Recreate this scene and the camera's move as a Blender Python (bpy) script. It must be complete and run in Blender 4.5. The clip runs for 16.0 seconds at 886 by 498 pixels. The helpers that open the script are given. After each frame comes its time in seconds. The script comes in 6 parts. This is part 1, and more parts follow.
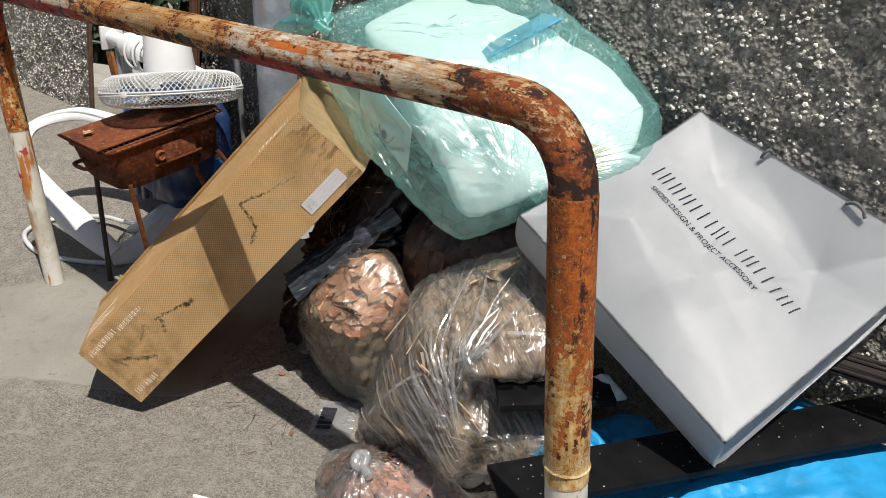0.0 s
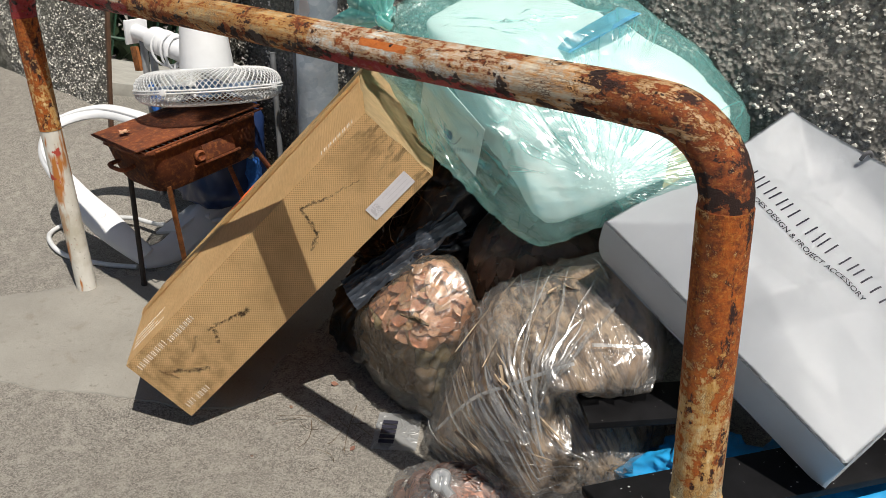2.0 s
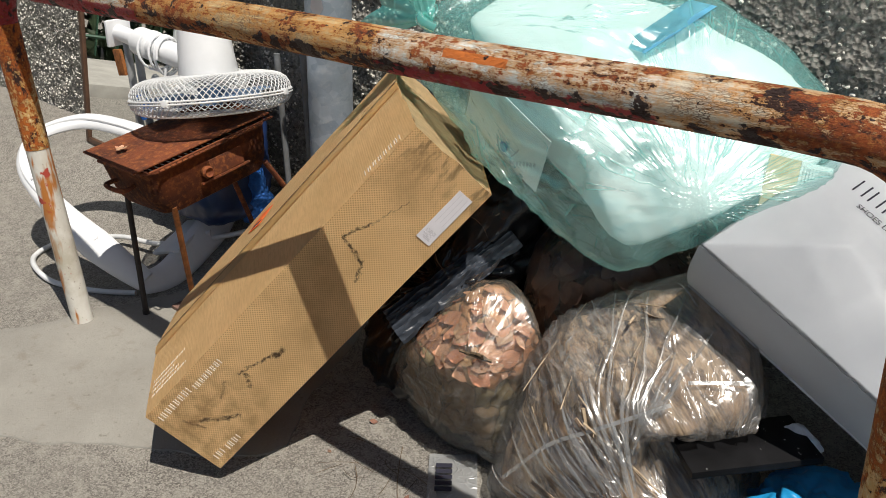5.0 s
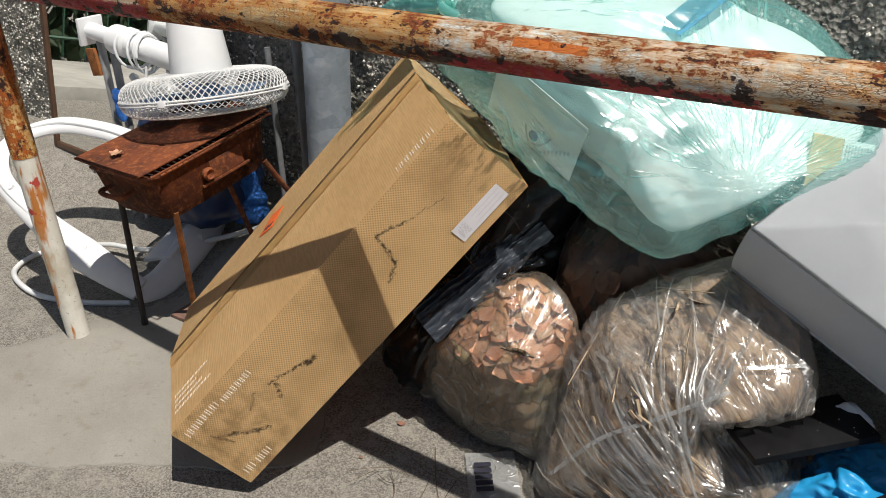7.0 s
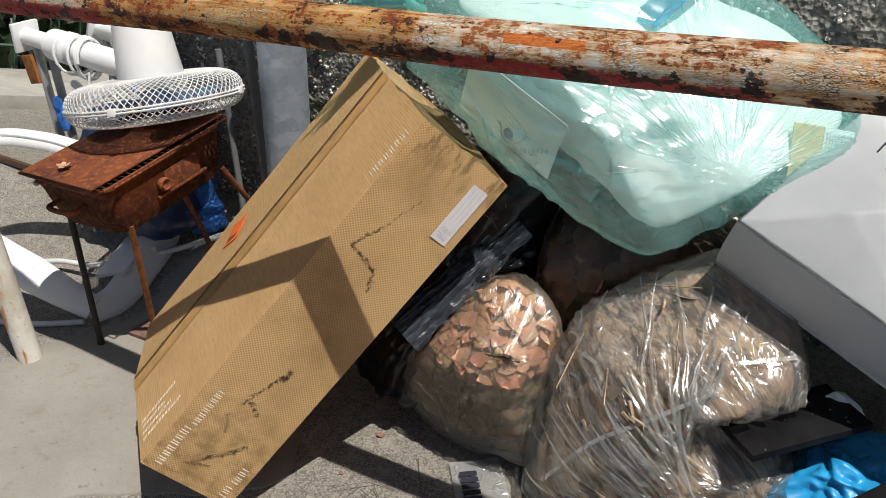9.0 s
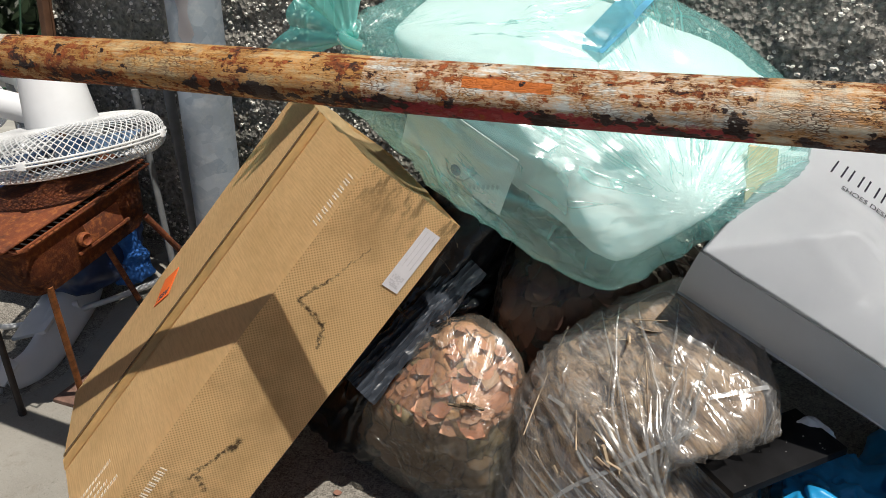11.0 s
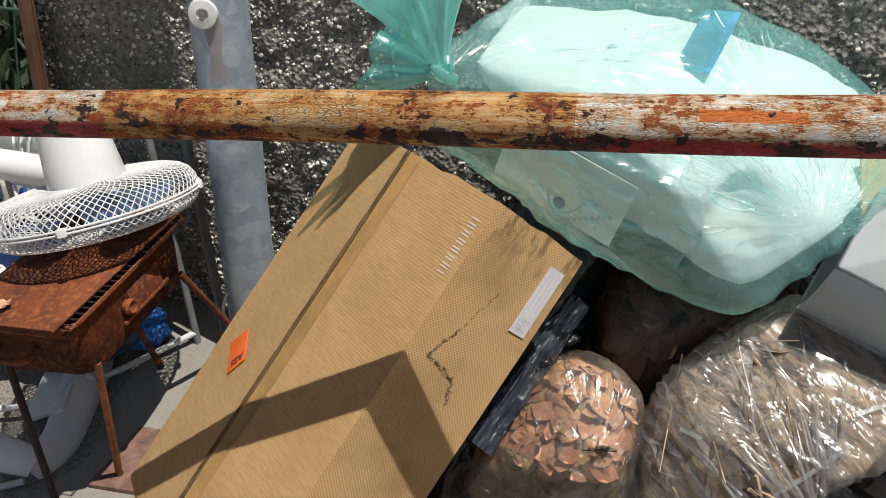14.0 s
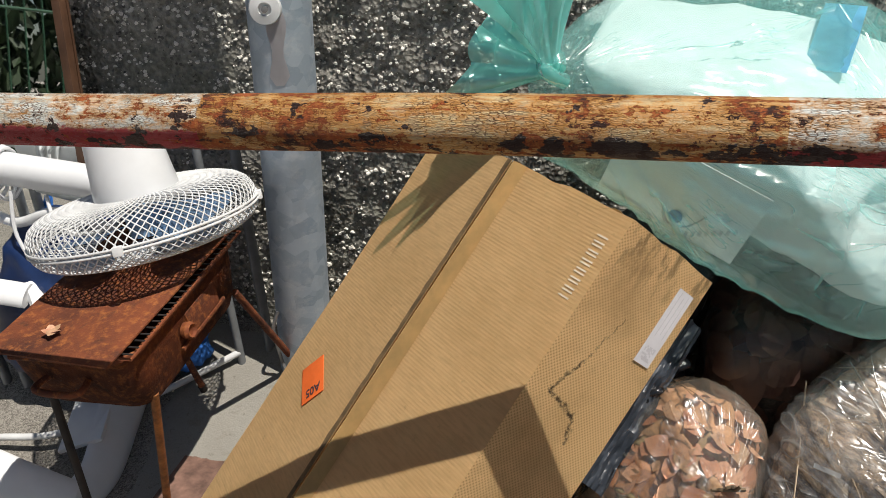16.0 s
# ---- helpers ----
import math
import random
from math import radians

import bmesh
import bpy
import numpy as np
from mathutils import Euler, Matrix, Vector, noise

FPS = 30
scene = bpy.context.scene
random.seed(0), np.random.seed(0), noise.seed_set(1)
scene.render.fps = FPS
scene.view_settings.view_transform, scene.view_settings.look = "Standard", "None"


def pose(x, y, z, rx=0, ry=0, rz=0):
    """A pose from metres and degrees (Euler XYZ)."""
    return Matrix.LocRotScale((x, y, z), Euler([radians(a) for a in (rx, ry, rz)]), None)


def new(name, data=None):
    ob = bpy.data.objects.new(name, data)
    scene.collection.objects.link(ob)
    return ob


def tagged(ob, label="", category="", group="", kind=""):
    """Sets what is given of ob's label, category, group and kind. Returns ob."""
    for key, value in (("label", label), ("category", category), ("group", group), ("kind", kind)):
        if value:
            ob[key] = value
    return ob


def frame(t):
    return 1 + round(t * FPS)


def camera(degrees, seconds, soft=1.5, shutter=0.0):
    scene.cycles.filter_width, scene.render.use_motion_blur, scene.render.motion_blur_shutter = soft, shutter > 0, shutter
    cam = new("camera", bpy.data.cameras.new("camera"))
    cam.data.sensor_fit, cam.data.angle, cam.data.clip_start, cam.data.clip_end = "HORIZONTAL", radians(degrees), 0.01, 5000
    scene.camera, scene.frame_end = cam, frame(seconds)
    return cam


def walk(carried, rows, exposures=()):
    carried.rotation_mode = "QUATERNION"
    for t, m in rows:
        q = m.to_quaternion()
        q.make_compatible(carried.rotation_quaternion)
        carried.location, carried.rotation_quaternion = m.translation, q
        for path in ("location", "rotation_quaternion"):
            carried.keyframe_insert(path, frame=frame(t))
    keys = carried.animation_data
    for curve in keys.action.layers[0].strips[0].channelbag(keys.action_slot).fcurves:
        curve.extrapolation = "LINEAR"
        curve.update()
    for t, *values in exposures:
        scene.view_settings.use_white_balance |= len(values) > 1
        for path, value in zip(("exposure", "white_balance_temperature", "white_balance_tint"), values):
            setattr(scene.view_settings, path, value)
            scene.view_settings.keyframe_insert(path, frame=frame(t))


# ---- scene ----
cam = camera(56.4, 16.0, soft=0.75)
METRES, EYE, TILT, LEAN, TURN = 1.44, 1.15, -24.8, 0.0, 44.2
ROWS = [
    (0.0, 0.0, 0.0, 0.0, 0.0, 0.0, 0.0),
    (0.5, -0.0454, 0.0075, 0.0103, -0.31, -0.08, 0.21),
    (1.0, -0.0794, 0.0188, 0.0154, -0.56, -0.22, 0.3),
    (1.5, -0.0994, 0.0347, 0.0172, -0.67, -0.39, 0.31),
    (2.0, -0.1192, 0.0589, 0.0216, -0.76, -0.57, 0.27),
    (2.5, -0.1311, 0.0831, 0.0281, -0.82, -0.69, 0.29),
    (3.0, -0.1452, 0.1155, 0.0433, -0.98, -0.85, 0.41),
    (3.5, -0.1585, 0.134, 0.057, -1.28, -0.99, 0.61),
    (4.0, -0.1801, 0.1571, 0.0683, -1.86, -1.22, 1.05),
    (4.5, -0.2046, 0.1749, 0.0748, -2.51, -1.41, 1.54),
    (5.0, -0.2425, 0.1929, 0.0787, -3.37, -1.68, 2.26),
    (7.5, -0.3619, 0.2453, 0.0988, -8.05, -3.07, 5.48),
    (8.0, -0.3714, 0.2551, 0.1011, -9.01, -3.31, 6.05),
    (8.5, -0.3775, 0.2648, 0.1038, -9.74, -3.5, 6.5),
    (9.0, -0.382, 0.2798, 0.1097, -10.95, -3.54, 7.09),
    (9.5, -0.3813, 0.2926, 0.1164, -12.07, -3.45, 7.7),
    (12.0, -0.4299, 0.3829, 0.1723, -19.22, -3.24, 12.33),
    (12.5, -0.4674, 0.4052, 0.1842, -20.58, -3.12, 13.22),
    (13.0, -0.52, 0.4335, 0.1971, -22.12, -3.24, 14.06),
    (13.5, -0.5572, 0.4478, 0.2078, -22.94, -3.39, 14.38),
    (14.0, -0.5907, 0.4698, 0.2207, -23.57, -3.64, 14.65),
    (14.5, -0.6108, 0.4923, 0.2296, -23.97, -3.79, 14.73),
    (15.0, -0.6301, 0.5287, 0.2394, -24.28, -3.93, 14.82),
    (15.5, -0.6436, 0.5642, 0.2484, -24.45, -3.96, 14.86),
    (16.0, -0.6606, 0.6038, 0.2674, -24.71, -4.01, 14.89),
]
walk(cam, [(t, pose(0, 0, EYE, TILT, LEAN, TURN) @ pose(METRES * x, METRES * y, METRES * z, 90 + pitch, roll, yaw)) for t, x, y, z, yaw, pitch, roll in ROWS])

# ---- world, sun, exposure ----
SUN_WAY = Vector((-0.43, 0.135, -1.0)).normalized()
scene.view_settings.exposure = 0.0
world = bpy.data.worlds.new("sky")
scene.world = world
world.use_nodes = True
wn, wl = world.node_tree.nodes, world.node_tree.links
wn.clear()
sky = wn.new("ShaderNodeTexSky")
sky.sky_type = 'NISHITA'
sky.sun_disc = False
sky.sun_elevation = math.asin(-SUN_WAY.z)
sky.sun_rotation = math.atan2(-SUN_WAY.x, -SUN_WAY.y)
wb = wn.new("ShaderNodeBackground")
wb.inputs["Strength"].default_value = 0.05
wo = wn.new("ShaderNodeOutputWorld")
wl.new(sky.outputs[0], wb.inputs[0])
wl.new(wb.outputs[0], wo.inputs[0])
sun_data = bpy.data.lights.new("sun", 'SUN')
sun_data.energy = 5.0
sun_data.angle = radians(0.53)
sun_data.color = (1.0, 0.94, 0.855)
sun = new("sun", sun_data)
sun.matrix_world = Matrix.Translation((2, -1, 5)) @ SUN_WAY.to_track_quat("-Z", "Y").to_matrix().to_4x4()


# ---- material helpers ----
class Mat:
    """A node material with short ways to add nodes."""
    def __init__(self, name):
        self.m = bpy.data.materials.new(name)
        self.m.use_nodes = True
        self.t = self.m.node_tree
        self.t.nodes.clear()
        self.out = self.t.nodes.new("ShaderNodeOutputMaterial")
        self.tc = self.t.nodes.new("ShaderNodeTexCoord")

    def node(self, kind, **kw):
        n = self.t.nodes.new(kind)
        for k, v in kw.items():
            self.feed(n, k, v)
        return n

    def feed(self, n, k, v):
        i = n.inputs[int(k[1:])] if k[0] == "i" and k[1:].isdigit() else n.inputs[k.replace("_", " ")]
        if isinstance(v, bpy.types.NodeSocket):
            self.t.links.new(v, i)
        else:
            i.default_value = v

    def coords(self, scale=(1, 1, 1), rot=(0, 0, 0)):
        n = self.node("ShaderNodeMapping", Scale=scale, Rotation=rot)
        self.t.links.new(self.tc.outputs["Object"], n.inputs["Vector"])
        return n.outputs[0]

    def along(self, way, squeeze):
        """Coordinates drawn out along a direction."""
        e = Vector(way).rotation_difference(Vector((0, 0, 1))).to_euler()
        a = self.node("ShaderNodeMapping", Rotation=tuple(e))
        self.t.links.new(self.tc.outputs["Object"], a.inputs["Vector"])
        b = self.node("ShaderNodeMapping", Scale=(1, 1, squeeze))
        self.t.links.new(a.outputs[0], b.inputs["Vector"])
        return b.outputs[0]

    def noise(self, scale, detail=4, rough=0.6, vec=None, dist=0.0):
        n = self.node("ShaderNodeTexNoise", Scale=scale, Detail=detail, Roughness=rough, Distortion=dist)
        self.t.links.new(vec or self.tc.outputs["Object"], n.inputs["Vector"])
        return n.outputs["Fac"]

    def voronoi(self, scale, feature='F1', vec=None, out="Distance"):
        n = self.node("ShaderNodeTexVoronoi", Scale=scale)
        n.feature = feature
        self.t.links.new(vec or self.tc.outputs["Object"], n.inputs["Vector"])
        return n.outputs[out]

    def ramp(self, fac, a, b, lo=0.0, hi=1.0):
        n = self.node("ShaderNodeMapRange", Value=fac)
        for k, v in (("From Min", a), ("From Max", b), ("To Min", lo), ("To Max", hi)):
            n.inputs[k].default_value = v
        return n.outputs[0]

    def math(self, op, a, b=0.0):
        n = self.t.nodes.new("ShaderNodeMath")
        n.operation = op
        self.feed(n, "i0", a)
        self.feed(n, "i1", b)
        return n.outputs[0]

    def mix(self, fac, a, b, mode='MIX'):
        n = self.t.nodes.new("ShaderNodeMix")
        n.data_type = 'RGBA'
        n.blend_type = mode
        for i, v in ((0, fac), (6, a), (7, b)):
            if isinstance(v, bpy.types.NodeSocket):
                self.t.links.new(v, n.inputs[i])
            else:
                n.inputs[i].default_value = v if i == 0 else (*v, 1.0) if len(v) == 3 else v
        return n.outputs[2]

    def xyz(self, vec=None):
        n = self.t.nodes.new("ShaderNodeSeparateXYZ")
        self.t.links.new(vec or self.tc.outputs["Object"], n.inputs[0])
        return n.outputs

    def bump(self, height, strength=0.5, dist=0.01):
        n = self.node("ShaderNodeBump", Height=height, Strength=strength, Distance=dist)
        return n.outputs[0]

    def done(self, color, rough=0.7, metal=0.0, normal=None, **kw):
        p = self.t.nodes.new("ShaderNodeBsdfPrincipled")
        for k, v in (("Base Color", color), ("Roughness", rough), ("Metallic", metal), *((a.replace("_", " "), b) for a, b in kw.items())):
            if isinstance(v, bpy.types.NodeSocket):
                self.t.links.new(v, p.inputs[k])
            else:
                p.inputs[k].default_value = (*v, 1.0) if isinstance(v, tuple) and len(v) == 3 else v
        if normal:
            self.t.links.new(normal, p.inputs["Normal"])
        self.t.links.new(p.outputs[0], self.out.inputs[0])
        return self.m

    def shader(self, sock):
        self.t.links.new(sock, self.out.inputs[0])
        return self.m


def simple(name, color, rough=0.6, metal=0.0, var=0.25, scale=40, bump=0.2, **kw):
    """A plain surface with two scales of tone and a fine relief."""
    k = Mat(name)
    n1, n2 = k.noise(scale, 5), k.noise(scale * 0.15, 3)
    f = k.math('ADD', k.ramp(n1, 0.3, 0.7, 1 - var, 1 + var * 0.6), k.ramp(n2, 0.3, 0.7, -var * 0.5, var * 0.5))
    c = k.mix(1.0, color, k.node("ShaderNodeCombineColor", i0=f, i1=f, i2=f).outputs[0], 'MULTIPLY')
    return k.done(c, k.ramp(n2, 0.3, 0.7, max(rough - 0.12, 0.03), min(rough + 0.12, 1)), metal, k.bump(n1, bump, 0.003), **kw)


def film(name, tint, body, see, rough=0.2, crease=0.8, scale=14, way=(0, 0, 1), gloss=0.14, hubs=None, split=None):
    """Thin plastic film: see-through, with a milky body and long glossy creases that run along way, or out of hubs."""
    k = Mat(name)
    drawn = k.along(way, 0.10)
    rays = None
    for h in hubs or ():
        a = k.node("ShaderNodeVectorMath", i1=tuple(h))
        a.operation = 'SUBTRACT'
        k.t.links.new(k.tc.outputs["Object"], a.inputs[0])
        b = k.node("ShaderNodeVectorMath")
        b.operation = 'NORMALIZE'
        k.t.links.new(a.outputs[0], b.inputs[0])
        c = k.node("ShaderNodeMapping", Scale=(0.3, 0.3, 0.3))
        k.t.links.new(k.tc.outputs["Object"], c.inputs["Vector"])
        d = k.node("ShaderNodeVectorMath")
        d.operation = 'ADD'
        k.t.links.new(b.outputs[0], d.inputs[0]), k.t.links.new(c.outputs[0], d.inputs[1])
        if rays is None:
            rays = d.outputs[0]
        else:
            q = k.math('ADD', k.xyz()[split[0]], k.math('MULTIPLY', k.math('SUBTRACT', k.noise(9, 2), 0.5), split[2]))
            x = k.t.nodes.new("ShaderNodeMix")
            x.data_type = 'VECTOR'
            k.t.links.new(k.ramp(q, split[1] - 0.004, split[1] + 0.004), x.inputs[0])
            k.t.links.new(rays, x.inputs[4]), k.t.links.new(d.outputs[0], x.inputs[5])
            rays = x.outputs[1]
    n0 = k.noise(scale * 0.4, 1, 0.4)
    n1 = k.noise(scale, 1, 0.4, rays or drawn, 0.2)
    n2 = k.noise(scale * 2.6, 1, 0.4, rays or k.along((way[0] + 0.35, way[1] - 0.2, way[2] + 0.2), 0.09), 0.2)
    e1 = k.math('POWER', k.ramp(k.math('ABSOLUTE', k.math('SUBTRACT', n1, 0.5)), 0.0, 0.035, 1.0, 0.0), 1.3)
    e2 = k.math('POWER', k.ramp(k.math('ABSOLUTE', k.math('SUBTRACT', n2, 0.5)), 0.0, 0.05, 1.0, 0.0), 1.5)
    e1 = k.math('MULTIPLY', e1, k.ramp(k.noise(scale * 0.7, 3), 0.42, 0.56))
    e2 = k.math('MULTIPLY', e2, k.ramp(k.noise(scale * 0.9, 3), 0.46, 0.60))
    # creases also turn milkier: white highlight streaks painted in, whatever the sun does
    lines = k.math('MAXIMUM', e1, k.math('MULTIPLY', e2, 0.7))
    if rays:
        n3 = k.noise(scale * 6, 1, 0.4, rays, 0.1)
        e3 = k.math('MULTIPLY', k.ramp(k.math('ABSOLUTE', k.math('SUBTRACT', n3, 0.5)), 0.0, 0.05, 0.6, 0.0), k.ramp(k.noise(scale, 3), 0.46, 0.58))
        lines = k.math('MAXIMUM', lines, e3)
    ridge = k.math('ADD', k.math('MULTIPLY', e1, 0.6), k.math('ADD', k.math('MULTIPLY', n0, 1.4), k.math('ADD', k.math('MULTIPLY', e2, 0.25), k.math('MULTIPLY', n1, 1.2))))
    nor = k.bump(ridge, crease, 0.006)
    tr = k.node("ShaderNodeBsdfTransparent", Color=(*tint, 1))
    df = k.node("ShaderNodeBsdfDiffuse", Color=(*body, 1), Normal=nor)
    tl = k.node("ShaderNodeBsdfTranslucent", Color=(*body, 1), Normal=nor)
    m1 = k.node("ShaderNodeMixShader", Fac=0.5)
    k.t.links.new(df.outputs[0], m1.inputs[1]), k.t.links.new(tl.outputs[0], m1.inputs[2])
    m2 = k.node("ShaderNodeMixShader", Fac=k.ramp(lines, 0.0, 1.0, see, see - 0.30))
    k.t.links.new(m1.outputs[0], m2.inputs[1]), k.t.links.new(tr.outputs[0], m2.inputs[2])
    gl = k.node("ShaderNodeBsdfGlossy", Color=(1, 1, 1, 1), Roughness=rough, Normal=nor)
    fr = k.node("ShaderNodeFresnel", IOR=1.4)
    m3 = k.node("ShaderNodeMixShader", Fac=k.ramp(fr.outputs[0], 0.0, 1.0, gloss * 0.7, 0.45))
    k.t.links.new(m2.outputs[0], m3.inputs[1]), k.t.links.new(gl.outputs[0], m3.inputs[2])
    return k.shader(m3.outputs[0])


def stuffing(name, colors, size, stretch, turn=(0.0, 0.0, 0.0), low=None):
    """Crammed dry matter pressed against the film: ragged scraps of several tones, the shade in their gaps painted
    dark.
    """
    k = Mat(name)
    vec = k.coords(stretch, turn)
    warp = k.node("ShaderNodeVectorMath")
    warp.operation = 'ADD'
    nz = k.node("ShaderNodeTexNoise", Scale=size * 0.5, Detail=4)
    k.t.links.new(vec, nz.inputs["Vector"])
    off = k.node("ShaderNodeVectorMath", i1=(0.06, 0.06, 0.06))
    off.operation = 'MULTIPLY'
    k.t.links.new(nz.outputs["Color"], off.inputs[0])
    k.t.links.new(vec, warp.inputs[0]), k.t.links.new(off.outputs[0], warp.inputs[1])
    v = warp.outputs[0]
    cell = k.node("ShaderNodeSeparateColor", Color=k.voronoi(size, vec=v, out="Color"))
    c = k.mix(k.ramp(cell.outputs[0], 0.1, 0.7), colors[0], colors[1])
    c = k.mix(k.ramp(cell.outputs[1], 0.72, 0.9), c, colors[2])
    # shade of the undercut lower front, put into the colour below a ragged level
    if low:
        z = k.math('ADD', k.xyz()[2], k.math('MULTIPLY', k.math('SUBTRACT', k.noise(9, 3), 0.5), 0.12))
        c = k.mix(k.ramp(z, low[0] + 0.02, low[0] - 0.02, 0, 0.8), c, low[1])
    fibre = k.noise(size * 9, 5, 0.7, k.coords(tuple(0.25 * s if s < 1 else s for s in stretch), turn))
    c = k.mix(k.ramp(fibre, 0.48, 0.7, 0, 0.5), c, tuple(x * 0.45 for x in colors[0]))
    # gap shade painted along the scrap edges, then dark blotches at random
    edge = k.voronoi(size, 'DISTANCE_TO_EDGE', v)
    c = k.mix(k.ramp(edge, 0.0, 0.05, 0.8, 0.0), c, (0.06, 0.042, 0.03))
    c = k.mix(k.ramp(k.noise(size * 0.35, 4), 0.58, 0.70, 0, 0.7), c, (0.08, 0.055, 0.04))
    h = k.math('ADD', k.ramp(edge, 0.0, 0.2), k.math('ADD', k.math('MULTIPLY', cell.outputs[2], 0.8), k.math('MULTIPLY', fibre, 0.3)))
    return k.done(c, 0.85, 0, k.bump(h, 0.8, 0.004))


def pressed_straw():
    """Straw, bark and dry stalks packed along one direction."""
    k = Mat("pressed_straw")
    way = (0.62, -0.15, -0.6)
    f1, f2 = k.noise(110, 4, 0.6, k.along(way, 0.10), 0.5), k.noise(30, 4, 0.6, k.along(way, 0.12), 0.8)
    blot = k.noise(13, 5, 0.65)
    c = k.mix(k.ramp(f1, 0.36, 0.62), (0.10, 0.065, 0.04), (0.44, 0.32, 0.21))
    c = k.mix(k.ramp(f2, 0.54, 0.62, 0, 0.85), c, (0.52, 0.39, 0.26))
    # hollows between the stalks: their shade is painted into the colour
    c = k.mix(k.ramp(f2, 0.48, 0.40, 0, 0.9), c, (0.055, 0.038, 0.028))
    c = k.mix(k.ramp(blot, 0.54, 0.68, 0, 0.75), c, (0.50, 0.47, 0.43))
    c = k.mix(k.ramp(k.noise(8, 4), 0.54, 0.64, 0, 0.7), c, (0.34, 0.22, 0.13))
    return k.done(c, 0.9, 0, k.bump(k.math('ADD', f1, k.math('MULTIPLY', f2, 1.5)), 0.7, 0.006))


# ---- materials ----
def ground_material():
    k = Mat("coarse_concrete")
    grit, fine, broad = k.voronoi(340, out="Color"), k.noise(260, 5, 0.75), k.noise(2.2, 5)
    sep = k.node("ShaderNodeSeparateColor", Color=grit).outputs[0]
    c = k.mix(k.ramp(sep, 0.1, 0.95), (0.16, 0.146, 0.126), (0.51, 0.475, 0.415))
    c = k.mix(k.ramp(fine, 0.55, 0.68, 0, 0.85), c, (0.07, 0.063, 0.055))
    c = k.mix(k.ramp(fine, 0.44, 0.34, 0, 0.6), c, (0.46, 0.43, 0.38))
    c = k.mix(k.ramp(broad, 0.38, 0.68, 0, 0.5), c, (0.33, 0.305, 0.265))
    c = k.mix(k.ramp(k.noise(26, 6, 0.72), 0.50, 0.62, 0, 0.5), c, (0.50, 0.465, 0.405))
    c = k.mix(k.ramp(k.noise(9, 6, 0.7), 0.60, 0.74, 0, 0.55), c, (0.17, 0.155, 0.135))
    pits = k.noise(75, 6, 0.75)
    c = k.mix(k.ramp(pits, 0.57, 0.66, 0, 0.55), c, (0.075, 0.066, 0.056))
    c = k.mix(k.ramp(pits, 0.43, 0.34, 0, 0.5), c, (0.44, 0.405, 0.35))
    h = k.math('ADD', k.math('MULTIPLY', sep, 0.6), k.math('SUBTRACT', fine, k.math('MULTIPLY', pits, 1.5)))
    return k.done(c, 0.9, 0, k.bump(h, 0.9, 0.006))


def patch_material():
    k = Mat("smooth_cement")
    a, b = k.noise(5, 6), k.noise(120, 4)
    c = k.mix(k.ramp(a, 0.35, 0.7), (0.315, 0.30, 0.265), (0.25, 0.235, 0.205))
    c = k.mix(k.ramp(b, 0.62, 0.75, 0, 0.4), c, (0.2, 0.185, 0.165))
    c = k.mix(k.ramp(k.noise(17, 7, 0.7), 0.58, 0.70, 0, 0.6), c, (0.20, 0.17, 0.135))
    c = k.mix(k.ramp(k.noise(2.4, 6, 0.7), 0.52, 0.66, 0, 0.45), c, (0.35, 0.335, 0.295))
    c = k.mix(k.ramp(k.noise(55, 6, 0.75), 0.60, 0.66, 0, 0.6), c, (0.14, 0.125, 0.10))
    speck = k.noise(330, 5, 0.8)
    c = k.mix(k.ramp(speck, 0.56, 0.68, 0, 0.7), c, (0.13, 0.12, 0.10))
    c = k.mix(k.ramp(speck, 0.44, 0.34, 0, 0.5), c, (0.42, 0.405, 0.36))
    return k.done(c, 0.88, 0, k.bump(k.math('ADD', k.math('ADD', b, speck), k.math('MULTIPLY', a, 2)), 0.55, 0.004))


def wall_material():
    k = Mat("rough_dark_render")
    a, b, c0 = k.noise(3, 5), k.noise(70, 5), k.voronoi(90)
    c = k.mix(k.ramp(b, 0.35, 0.65), (0.14, 0.135, 0.12), (0.42, 0.40, 0.355))
    c = k.mix(k.ramp(a, 0.45, 0.7, 0, 0.6), c, (0.12, 0.13, 0.09))
    c = k.mix(k.ramp(k.noise(30, 6, 0.7), 0.60, 0.66, 0, 0.7), c, (0.48, 0.46, 0.41))
    return k.done(c, 0.95, 0, k.bump(k.math('ADD', b, c0), 0.8, 0.012))


def pebble_material():
    k = Mat("dark_pebble_dash")
    r = k.node("ShaderNodeNewGeometry").outputs["Random Per Island"]
    c = k.mix(r, (0.07, 0.067, 0.06), (0.32, 0.305, 0.27))
    c = k.mix(k.ramp(r, 0.87, 0.93), c, (0.58, 0.56, 0.50))
    return k.done(c, 0.85, 0, k.bump(k.noise(200, 3), 0.4, 0.002))


